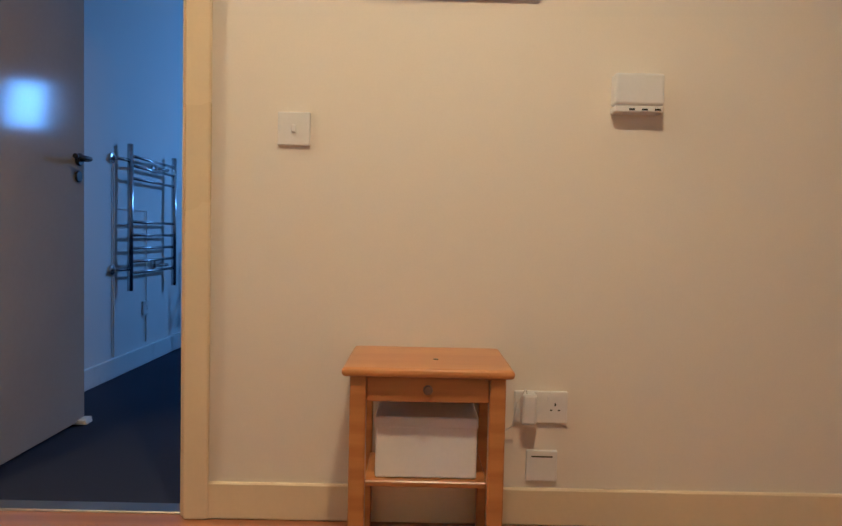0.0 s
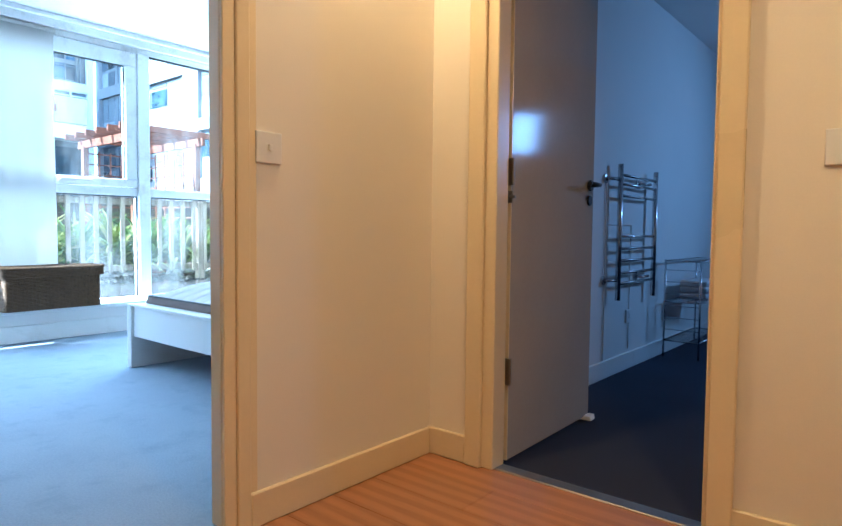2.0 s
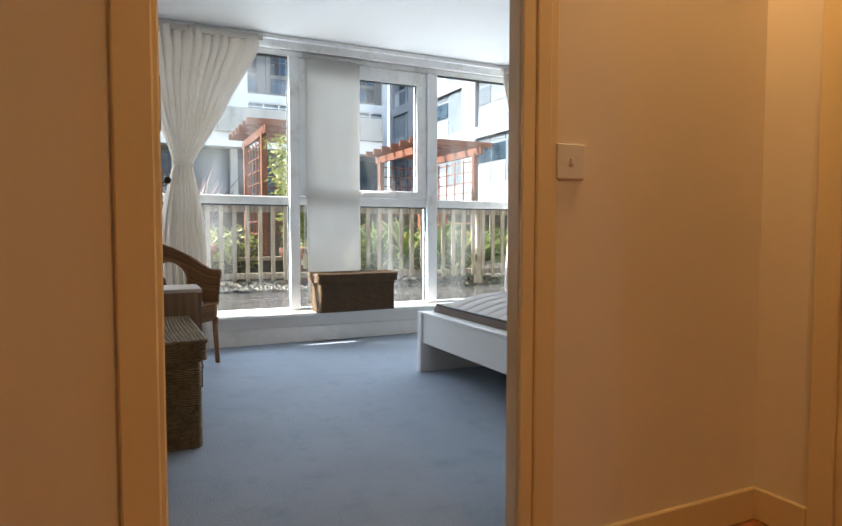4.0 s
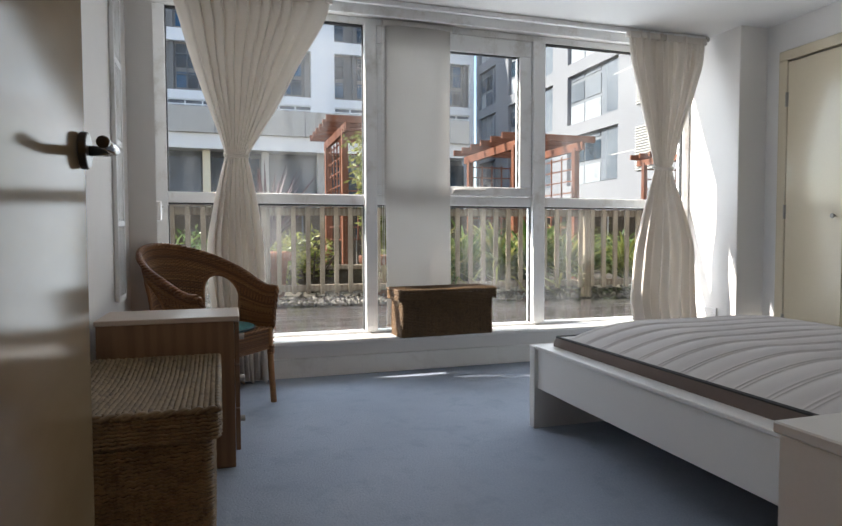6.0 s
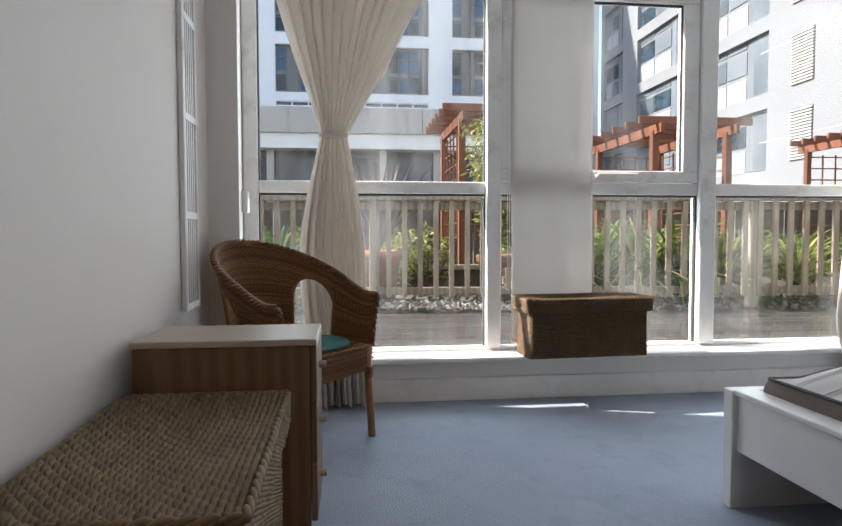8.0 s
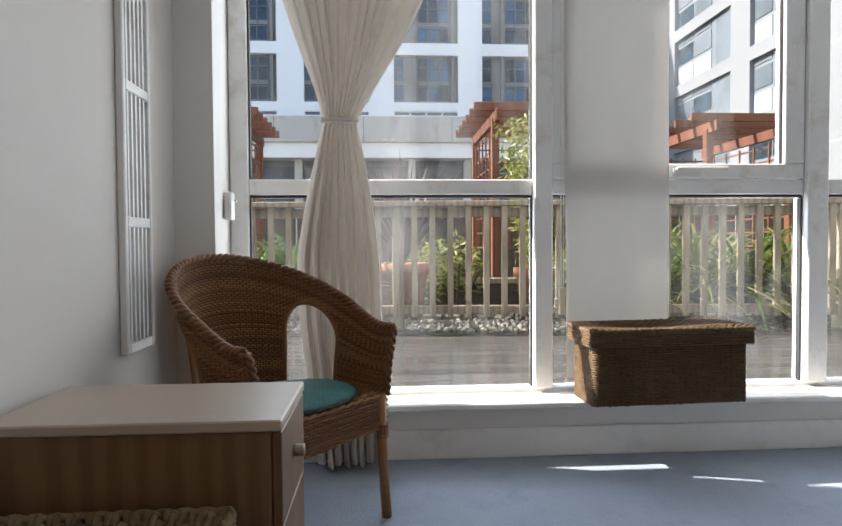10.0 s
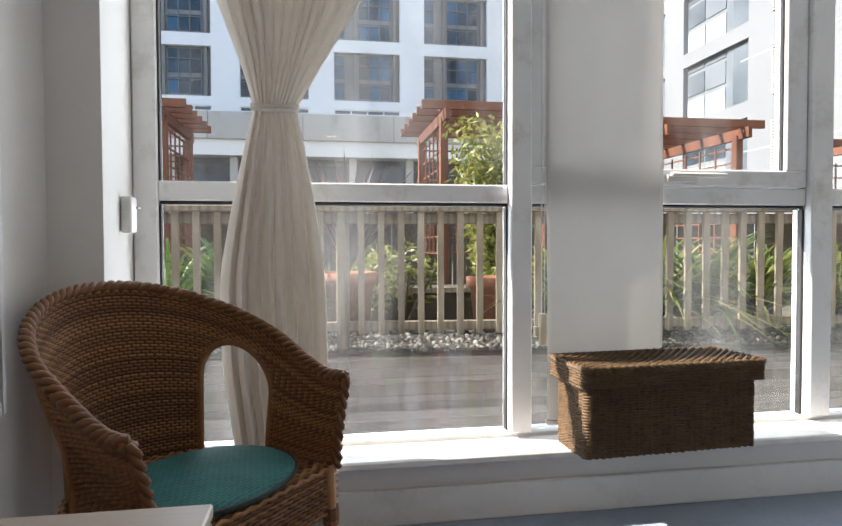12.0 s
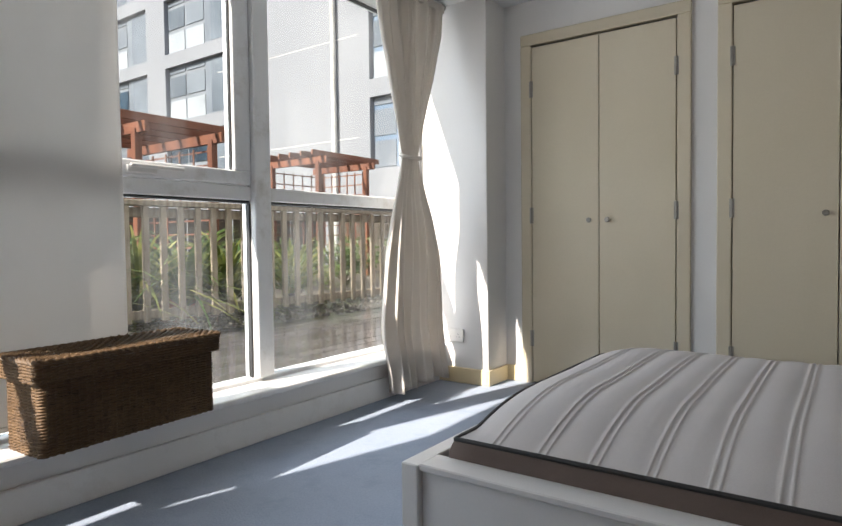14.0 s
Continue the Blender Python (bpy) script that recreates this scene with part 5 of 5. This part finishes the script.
# buildings
def window_unit(parent, ax, c, a, b, z0, z1, frame_mat, glass, cols, split, out):
    """A glazed opening in a facade lying in the plane ax = c; out: +1 or -1, the way it faces."""
    def r(u0, u1, d0, d1, q0, q1):
        d0, d1 = sorted((c + out * d0, c + out * d1))
        return (d0, d1, u0, u1, q0, q1) if ax == "x" else (u0, u1, d0, d1, q0, q1)
    w = part("window", boxes(r(a, b, -0.12, -0.10, z0, z1)), glass, parent)
    bm = bmesh.new()
    for k in range(cols + 1):
        u = a + (b - a) * k / cols
        box(bm, *r(u - 0.035, u + 0.035, -0.10, 0.0, z0, z1))
    for z in (z0 + 0.03, z0 + (z1 - z0) * split, z1 - 0.03):
        box(bm, *r(a + 0.036, b - 0.036, -0.098, -0.004, z - 0.03, z + 0.03))
    part("frame", bm, frame_mat, w)
    return w


def facade(parent, ax, c, u0, u1, z0, z1, openings, thick, out, mat):
    """A wall with rectangular holes: full-height strips between the columns of holes."""
    cols = sorted({(o[0], o[1]) for o in openings})
    bm = bmesh.new()

    def put(a, b, q0, q1):
        d0, d1 = sorted((c, c - out * thick))
        box(bm, *((d0, d1, a, b, q0, q1) if ax == "x" else (a, b, d0, d1, q0, q1)))
    edge = u0
    for a, b in cols:
        put(edge, a, z0, z1)
        zs = sorted((o[2], o[3]) for o in openings if (o[0], o[1]) == (a, b))
        low = z0
        for q0, q1 in zs:
            put(a, b, low, q0)
            low = q1
        put(a, b, low, z1)
        edge = b
    put(edge, u1, z0, z1)
    part("wall", bm, mat, parent)


bA = thing("apartment_block", "white rendered apartment block with dark glazed bays", "building", pose(-38, 0, 0))
colsA = [(-18.8, -15.2), (-13.8, -10.2), (-8.75, -5.15), (-3.65, 0.0), (1.40, 5.07), (6.45, 10.13), (11.5, 15.0)]
openA = [(a, b, 9.03 + 3.34 * k, 11.70 + 3.34 * k) for a, b in colsA for k in range(4)] + [(a, b, 8.0, 8.55) for a, b in colsA]
facade(bA, "x", 0.0, -30, 15.3, 0.1, 22.5, openA, 0.4, 1, RENDER)


def bay(parent, a, b, z0, z1, seed):
    """A recessed bay of grey cladding with a narrow and a wide glazed unit."""
    rnd = random.Random(seed)
    w = part("window", boxes((-0.34, -0.30, a, b, z0, z1)), CLADDING, parent)
    L, h = b - a, z1 - z0
    part("cladding_post", boxes((-0.30, -0.10, a + 0.30 * L, a + 0.345 * L, z0, z1)), CLADDING, w)
    part("cladding_post", boxes((-0.30, -0.10, b - 0.10 * L, b - 0.055 * L, z0, z1)), CLADDING, w)
    bars = bmesh.new()
    for u0, u1, n in ((0.0, 0.16, 1), (0.37, 0.86, 3)):
        for q0, q1 in ((0.05, 0.40), (0.46, 0.97)):
            for k in range(n):
                c0, c1 = a + L * (u0 + (u1 - u0) * k / n), a + L * (u0 + (u1 - u0) * (k + 1) / n)
                part("pane", boxes((-0.30, -0.285, c0 + 0.04, c1 - 0.04, z0 + h * q0 + 0.04, z0 + h * q1 - 0.04)), rnd.choice((FARBLUE, FARGLASS, FARGLASS, FARBLUE, FARGLASS)), w)
                box(bars, -0.30, -0.24, c1 - 0.04, c1 + 0.02, z0 + h * q0, z0 + h * q1)
            box(bars, -0.30, -0.235, a + L * u0, a + L * u1, z0 + h * q0 + h * 0.28, z0 + h * q0 + h * 0.30)
    part("frame", bars, DARKFRAME, w)


for i, (a, b, z0, z1) in enumerate(openA):
    if z1 - z0 > 1:
        bay(bA, a, b, z0, z1, 300 + i)
    else:
        window_unit(bA, "x", -0.05, a, b, z0, z1, RENDER, FARGLASS2, 4, 0.5, 1)
part("roof_edge", boxes((-12, 0.35, -30, 15.3, 22.5, 22.9)), RENDER, bA)
part("core", boxes((-12, -0.9, -30, 15.3, 0.1, 22.5)), DARKFRAME, bA)
canopy = thing("podium_block", "low block with a stained concrete parapet and dark shopfront", "building", pose(-33, 0, 0))
part("parapet", boxes((-4.5, 0.0, -28, 13.0, 5.93, 7.2), bevel=0.03), CONCRETE, canopy, "rain-stained concrete band")
part("fascia", boxes((-4.4, -0.15, -28, 13.0, 5.2, 5.93)), RENDER, canopy)
part("recess", boxes((-4.4, -1.2, -28, 13.0, 0.1, 5.2)), DARKFRAME, canopy)
for k in range(14):
    y = -26 + 2.8 * k
    part("column", boxes((-1.0, -0.6, y, y + 0.35, 0.1, 5.2)), CONCRETE if k % 3 else IVORY, canopy)
    part("shopfront_pane", boxes((-1.19, -1.15, y + 0.4, y + 2.7, 1.0, 4.9)), FARGLASS if k % 2 else FARGLASS2, canopy)
for k in range(9):
    y = -26 + 4.3 * k
    part("joint", boxes((0.0, 0.012, y, y + 0.03, 5.95, 7.18)), DARKFRAME, canopy)

bB = thing("apartment_wing", "white rendered wing with grey windows and louvred vents", "building", pose(0, 15.3, 0))
colsB = [(-37.2, -34.7), (-33.0, -28.1), (-26.75, -22.9), (-15.8, -12.8), (-10.5, -7.5)]
openB = [(a, b, 3.2 + 2.75 * k, 5.4 + 2.75 * k) for a, b in colsB for k in range(6)]
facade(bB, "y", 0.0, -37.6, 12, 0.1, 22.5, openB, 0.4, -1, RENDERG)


def wing_window(parent, a, b, z0, z1, frame_mat, seed):
    """Two glazed columns over frosted panes, and a blue-grey panel beside them."""
    rnd = random.Random(seed)
    w = part("window", boxes((a, b, 0.20, 0.24, z0, z1)), frame_mat, parent)
    L, h = b - a, z1 - z0
    cuts = (0.0, 0.31, 0.64, 1.0)
    for k in range(3):
        u0, u1 = a + L * cuts[k] + 0.05, a + L * cuts[k + 1] - 0.05
        if k == 2:
            part("panel", boxes((u0, u1, 0.155, 0.20, z0 + 0.05, z1 - 0.05)), BLUEPANEL, w)
            part("pane", boxes((u0 + 0.35, u1 - 0.1, 0.148, 0.155, z0 + 0.1, z1 - 0.1)), FARGLASS2, w)
            continue
        for q0, q1, low in ((0.0, 0.40, True), (0.44, 0.84, False), (0.87, 1.0, False)):
            m_ = FROSTED if low and rnd.random() < 0.7 else rnd.choice((FARGLASS2, FARGLASS2, BLUEPANEL, FARGLASS))
            part("pane", boxes((u0, u1, 0.17, 0.20, z0 + h * q0 + 0.05, z0 + h * q1 - 0.03)), BLUEPANEL if q1 == 1.0 else m_, w)
    return w


for i, (a, b, z0, z1) in enumerate(openB):
    wing_window(bB, a, b, z0, z1, BLUEFRAME if a > -17 else GREYFRAME, 500 + i)
part("roof_edge", boxes((-37.6, 12, -0.35, 12, 22.5, 22.9)), RENDER, bB)
part("core", boxes((-37.6, 12, 0.9, 12, 0.1, 22.5)), DARKFRAME, bB)
bm = bmesh.new()
tube(bm, [(-17.2, -0.12, 0.2), (-17.2, -0.12, 22)], 0.09, 8)
part("rain_pipe", bm, CONCRETE, bB, "grey rainwater pipe")
for z0, z1 in ((5.9, 7.6), (3.4, 5.1), (8.6, 10.4)):
    lv = part("louvre", boxes((-21.7, -20.7, -0.02, -0.002, z0, z1)), DARKFRAME, bB)
    k = 0
    while z0 + 0.1 * k < z1 - 0.06:
        part("louvre_slat", boxes((-21.7, -20.7, -0.07, -0.021, z0 + 0.1 * k, z0 + 0.1 * k + 0.05)), CONCRETE, lv)
        k += 1
for z in (4.2, 7.4, 10.6, 13.8):
    part("render_joint", boxes((-23.3, -16.3, -0.004, 0.0, z, z + 0.03)), CONCRETE, bB)
own = thing("own_block", "rendered block above and beside the flat", "building", pose(0, 0, 0))
part("upper_storeys", boxes((-5.95, 3.0, -14, 15.0, H + 0.25, 22)), RENDER, own)
part("side_wall", boxes((-5.95, 3.0, -14, -1.9, -0.2, H + 0.25)), RENDER, own)
part("side_wall", boxes((-5.95, 3.0, 6.2, 15.0, -0.2, H + 0.25)), RENDER, own)


# planting
def blades(bm, c, n, length, width, droop, spread, rnd, up=1.0):
    """Strap leaves that rise from c and bend over."""
    for k in range(n):
        q = rnd.uniform(0, 2 * math.pi)
        L = length * rnd.uniform(0.65, 1.1)
        tilt = rnd.uniform(0.12, 1.0) * spread
        d = Vector((math.cos(q), math.sin(q), 0))
        s = Vector((-d.y, d.x, 0))
        prev = None
        for i in range(7):
            t_ = i / 6
            p = Vector(c) + d * (L * math.sin(tilt) * t_ + droop * L * t_ * t_ * 0.4) + Vector((0, 0, up * (L * math.cos(tilt) * t_ - droop * L * t_ ** 2.4 * 0.55)))
            w = width * (0.55 + 0.9 * t_ if t_ < 0.5 else 2.0 * (1 - t_) + 0.02)
            a, b = bm.verts.new(p - s * w / 2 + Vector((0, 0, 0.15 * w))), bm.verts.new(p + s * w / 2 + Vector((0, 0, 0.15 * w)))
            if prev:
                bm.faces.new((prev[0], prev[1], b, a))
            prev = (a, b)


def leaflets(bm, centre, radii, n, size, rnd, hang=0.4):
    for k in range(n):
        v = Vector((rnd.gauss(0, 1), rnd.gauss(0, 1), rnd.gauss(0, 1))).normalized() * rnd.uniform(0.35, 1.0) ** 0.6
        p = Vector(centre) + Vector((v.x * radii[0], v.y * radii[1], v.z * radii[2]))
        d = Vector((rnd.gauss(0, 1), rnd.gauss(0, 1), rnd.gauss(0, 0.7) - hang)).normalized()
        s = d.cross(Vector((rnd.gauss(0, 1), rnd.gauss(0, 1), rnd.gauss(0, 1)))).normalized()
        L, w = size * rnd.uniform(0.7, 1.3), size * 0.15
        bm.faces.new([bm.verts.new(p), bm.verts.new(p + d * L * 0.5 + s * w), bm.verts.new(p + d * L), bm.verts.new(p + d * L * 0.5 - s * w)])


def pot(x, y, r, h, label, mat=TERRA):
    p = thing("plant_pot", label, "plant pot", pose(x, y, GZ - 0.04), group="terrace pots")
    bm = bmesh.new()
    lathe(bm, [(r * 0.72, 0), (r * 0.9, h * 0.8), (r * 1.05, h * 0.82), (r * 1.06, h), (r * 0.93, h), (r * 0.9, h * 0.9), (0.02, h * 0.9)], (0, 0, 0), 24)
    part("pot", bm, mat, p, smooth=True)
    bm = bmesh.new()
    disc(bm, (0, 0, h * 0.91), (0, 0, 1), r * 0.88, 0.02, 20)
    part("soil", bm, SOIL, p)
    return p


def strap_plant(x, y, z, n, length, width, mat, label, seed, droop=0.5, spread=1.0):
    rnd = random.Random(seed)
    pl = thing("strap_leaf_plant", label, "plant", pose(x, y, z))
    bm = bmesh.new()
    blades(bm, (0, 0, 0), n, length, width, droop, spread, rnd)
    tagged(part("leaves", bm, mat, pl), kind="stuff")
    bm = bmesh.new()
    tube(bm, [(0, 0, -0.06), (0.01, 0, 0.12)], 0.03, 8)
    part("stem", bm, SOIL, pl)
    return pl


pot(-9.15, 0.85, 0.27, 0.55, "large terracotta pot behind the railing")
strap_plant(-9.15, 0.85, GZ + 0.52, 80, 1.15, 0.045, LEAFP, "spiky purple cordyline growing in the large pot", 31, 0.15, 0.8)
pot(-9.0, 2.15, 0.22, 0.50, "terracotta pot with bamboo")
pot(-9.6, 4.55, 0.26, 0.50, "terracotta pot behind the railing")
for i, (x, y, L) in enumerate(((-8.75, 2.75, 0.95), (-8.7, 3.15, 1.1), (-8.6, 3.55, 1.05), (-8.55, 3.95, 1.1), (-8.5, 4.4, 1.0), (-9.3, -0.7, 1.0), (-9.0, -0.2, 0.95), (-8.9, 4.9, 0.9), (-8.8, 5.5, 0.9))):
    strap_plant(x, y, GZ + 0.10, 130, L * 1.3, 0.034, LEAFY if i in (0, 2, 4, 8) else LEAFG, "arching green strap-leaved plant by the railing", 40 + i, 0.8, 1.15)


def shrub(x, y, z, radii, n, size, mat, label, seed):
    rnd = random.Random(seed)
    sh = thing("shrub", label, "shrub", pose(x, y, z))
    bm = bmesh.new()
    for k in range(7):
        c = (rnd.uniform(-1, 1) * radii[0] * 0.6, rnd.uniform(-1, 1) * radii[1] * 0.6, radii[2] * rnd.uniform(0.7, 1.25))
        leaflets(bm, c, tuple(0.6 * r for r in radii), n // 7, size, rnd, 0.0)
    tagged(part("foliage", bm, mat, sh), kind="stuff")
    bm = bmesh.new()
    for k in range(6):
        q = k * 1.05
        tube(bm, [(0, 0, -0.05), (0.3 * radii[0] * math.cos(q), 0.3 * radii[1] * math.sin(q), radii[2] * 0.6), (0.6 * radii[0] * math.cos(q), 0.6 * radii[1] * math.sin(q), radii[2] * 1.2)], 0.012, 6)
    tagged(part("branches", bm, SOIL, sh), kind="stuff")
    return sh


for i, (x, y, r, m_) in enumerate(((-9.7, 1.45, (0.45, 0.55, 0.44), LEAFY), (-9.7, 2.75, (0.45, 0.5, 0.42), LEAFY), (-10.4, 0.2, (0.5, 0.6, 0.45), LEAFG), (-10.6, 3.6, (0.5, 0.6, 0.4), LEAFY),
                                   (-10.6, 4.6, (0.6, 0.6, 0.4), LEAFG), (-10.5, -1.2, (0.5, 0.6, 0.45), LEAFY), (-10.8, 8.6, (0.8, 0.9, 0.5), LEAFG), (-9.5, 6.2, (0.6, 0.7, 0.4), LEAFG))):
    shrub(x, y, GZ - 0.03, r, 900, 0.10, m_, "leafy low shrub in the courtyard bed", 60 + i)

bam = thing("bamboo", "tall yellow-green bamboo in front of the pergola", "bamboo", pose(-10.3, 2.55, GZ - 0.05))
rnd = random.Random(77)
bm, bl_ = bmesh.new(), bmesh.new()
for k in range(16):
    q, a = rnd.uniform(0, 6.3), rnd.uniform(0.05, 0.42)
    hgt = rnd.uniform(1.5, 2.35)
    pts = [Vector((math.cos(q) * (0.05 + a * t_ ** 1.8), math.sin(q) * (0.05 + a * t_ ** 1.8), hgt * t_)) for t_ in (i / 8 for i in range(9))]
    tube(bm, pts, 0.010, 6, taper=lambda t_: 1 - 0.7 * t_)
    for p in pts[3:]:
        leaflets(bl_, p, (0.24, 0.24, 0.18), 46, 0.105, rnd, 0.4)
tagged(part("canes", bm, LEAFY, bam), kind="stuff")
tagged(part("leaves", bl_, LEAFY, bam), kind="stuff")
for i, (x0, x1, y0, y1) in enumerate(((-10.9, -9.9, 1.1, 3.0), (-11.0, -10.1, 3.2, 5.1), (-10.9, -10.0, -1.8, 0.7))):
    pb = thing("planter_box", "dark timber planter box full of soil", "planter", pose(0, 0, GZ - 0.05), group="courtyard planters")
    part("boards", boxes((x0, x1, y0, y1, 0.0, 0.32), bevel=0.01), SOIL, pb)
    part("rim", boxes((x1 - 0.02, x1 + 0.03, y0 - 0.02, y1 + 0.02, 0.30, 0.36), bevel=0.006), GREYWOOD, pb)

for i in range(34):
    if i == 0:
        gf = thing("garden_fence", "dark brown boarded fence closing the courtyard", "fence", pose(-15.2, 0, GZ - 0.06))
        fb = mesh_of("fence_board", boxes((-0.015, 0.015, -0.28, 0.28, 0, 1.32), bevel=0.004), SOIL)
        part("cap", boxes((-0.04, 0.04, -7.5, 13.0, 1.32, 1.37), bevel=0.006), GREYWOOD, gf)
    ob = new("fence_board", fb)
    ob.parent = gf
    ob.matrix_local = pose(0.004 * (i % 2), -7.2 + 0.59 * i, 0)
for i in range(30):
    if i == 0:
        gf = thing("garden_fence", "dark brown boarded fence along the wing", "fence", pose(0, 13.2, GZ - 0.06))
        fb = mesh_of("fence_board", boxes((-0.28, 0.28, -0.015, 0.015, 0, 1.32), bevel=0.004), SOIL)
        part("cap", boxes((-15.2, 2.5, -0.04, 0.04, 1.32, 1.37), bevel=0.006), GREYWOOD, gf)
    ob = new("fence_board", fb)
    ob.parent = gf
    ob.matrix_local = pose(-14.9 + 0.59 * i, 0.004 * (i % 2), 0)

# deck boards
dk = thing("terrace_deck", "wet dark timber decking outside the window", "deck", pose(0, 0, GZ), kind="structure")
rnd = random.Random(5)
bw = 0.138
dmesh = mesh_of("deck_board", boxes((-0.066, 0.066, -3.0, 7.0, -0.028, 0.0), bevel=0.004), DECK)
x = -6.03
while x > -8.75:
    ob = new("deck_board", dmesh)
    ob.parent = dk
    ob.matrix_local = pose(x, 0, rnd.uniform(-0.003, 0.001))
    x -= bw

# hall floor boards
hb = bpy.data.objects["floor_hall"]
rnd = random.Random(9)
y = -1.6
row = 0
while y < YW + 0.05:
    y1 = min(y + 0.19, YW + 0.055)
    x = XH + 0.002 - (row % 3) * 0.4
    while x < 1.9:
        a, b = max(x, XH + 0.002), min(x + 1.2, 1.9)
        if b - a > 0.02:
            ob = new("floorboard", mesh_of("floorboard", boxes((a + 0.0006, b - 0.0006, y + 0.0006, y1 - 0.0006, HF - 0.011, HF), bevel=0.0008), LAMINATE))
            ob.parent = hb
        x += 1.2
    y += 0.19
    row += 1
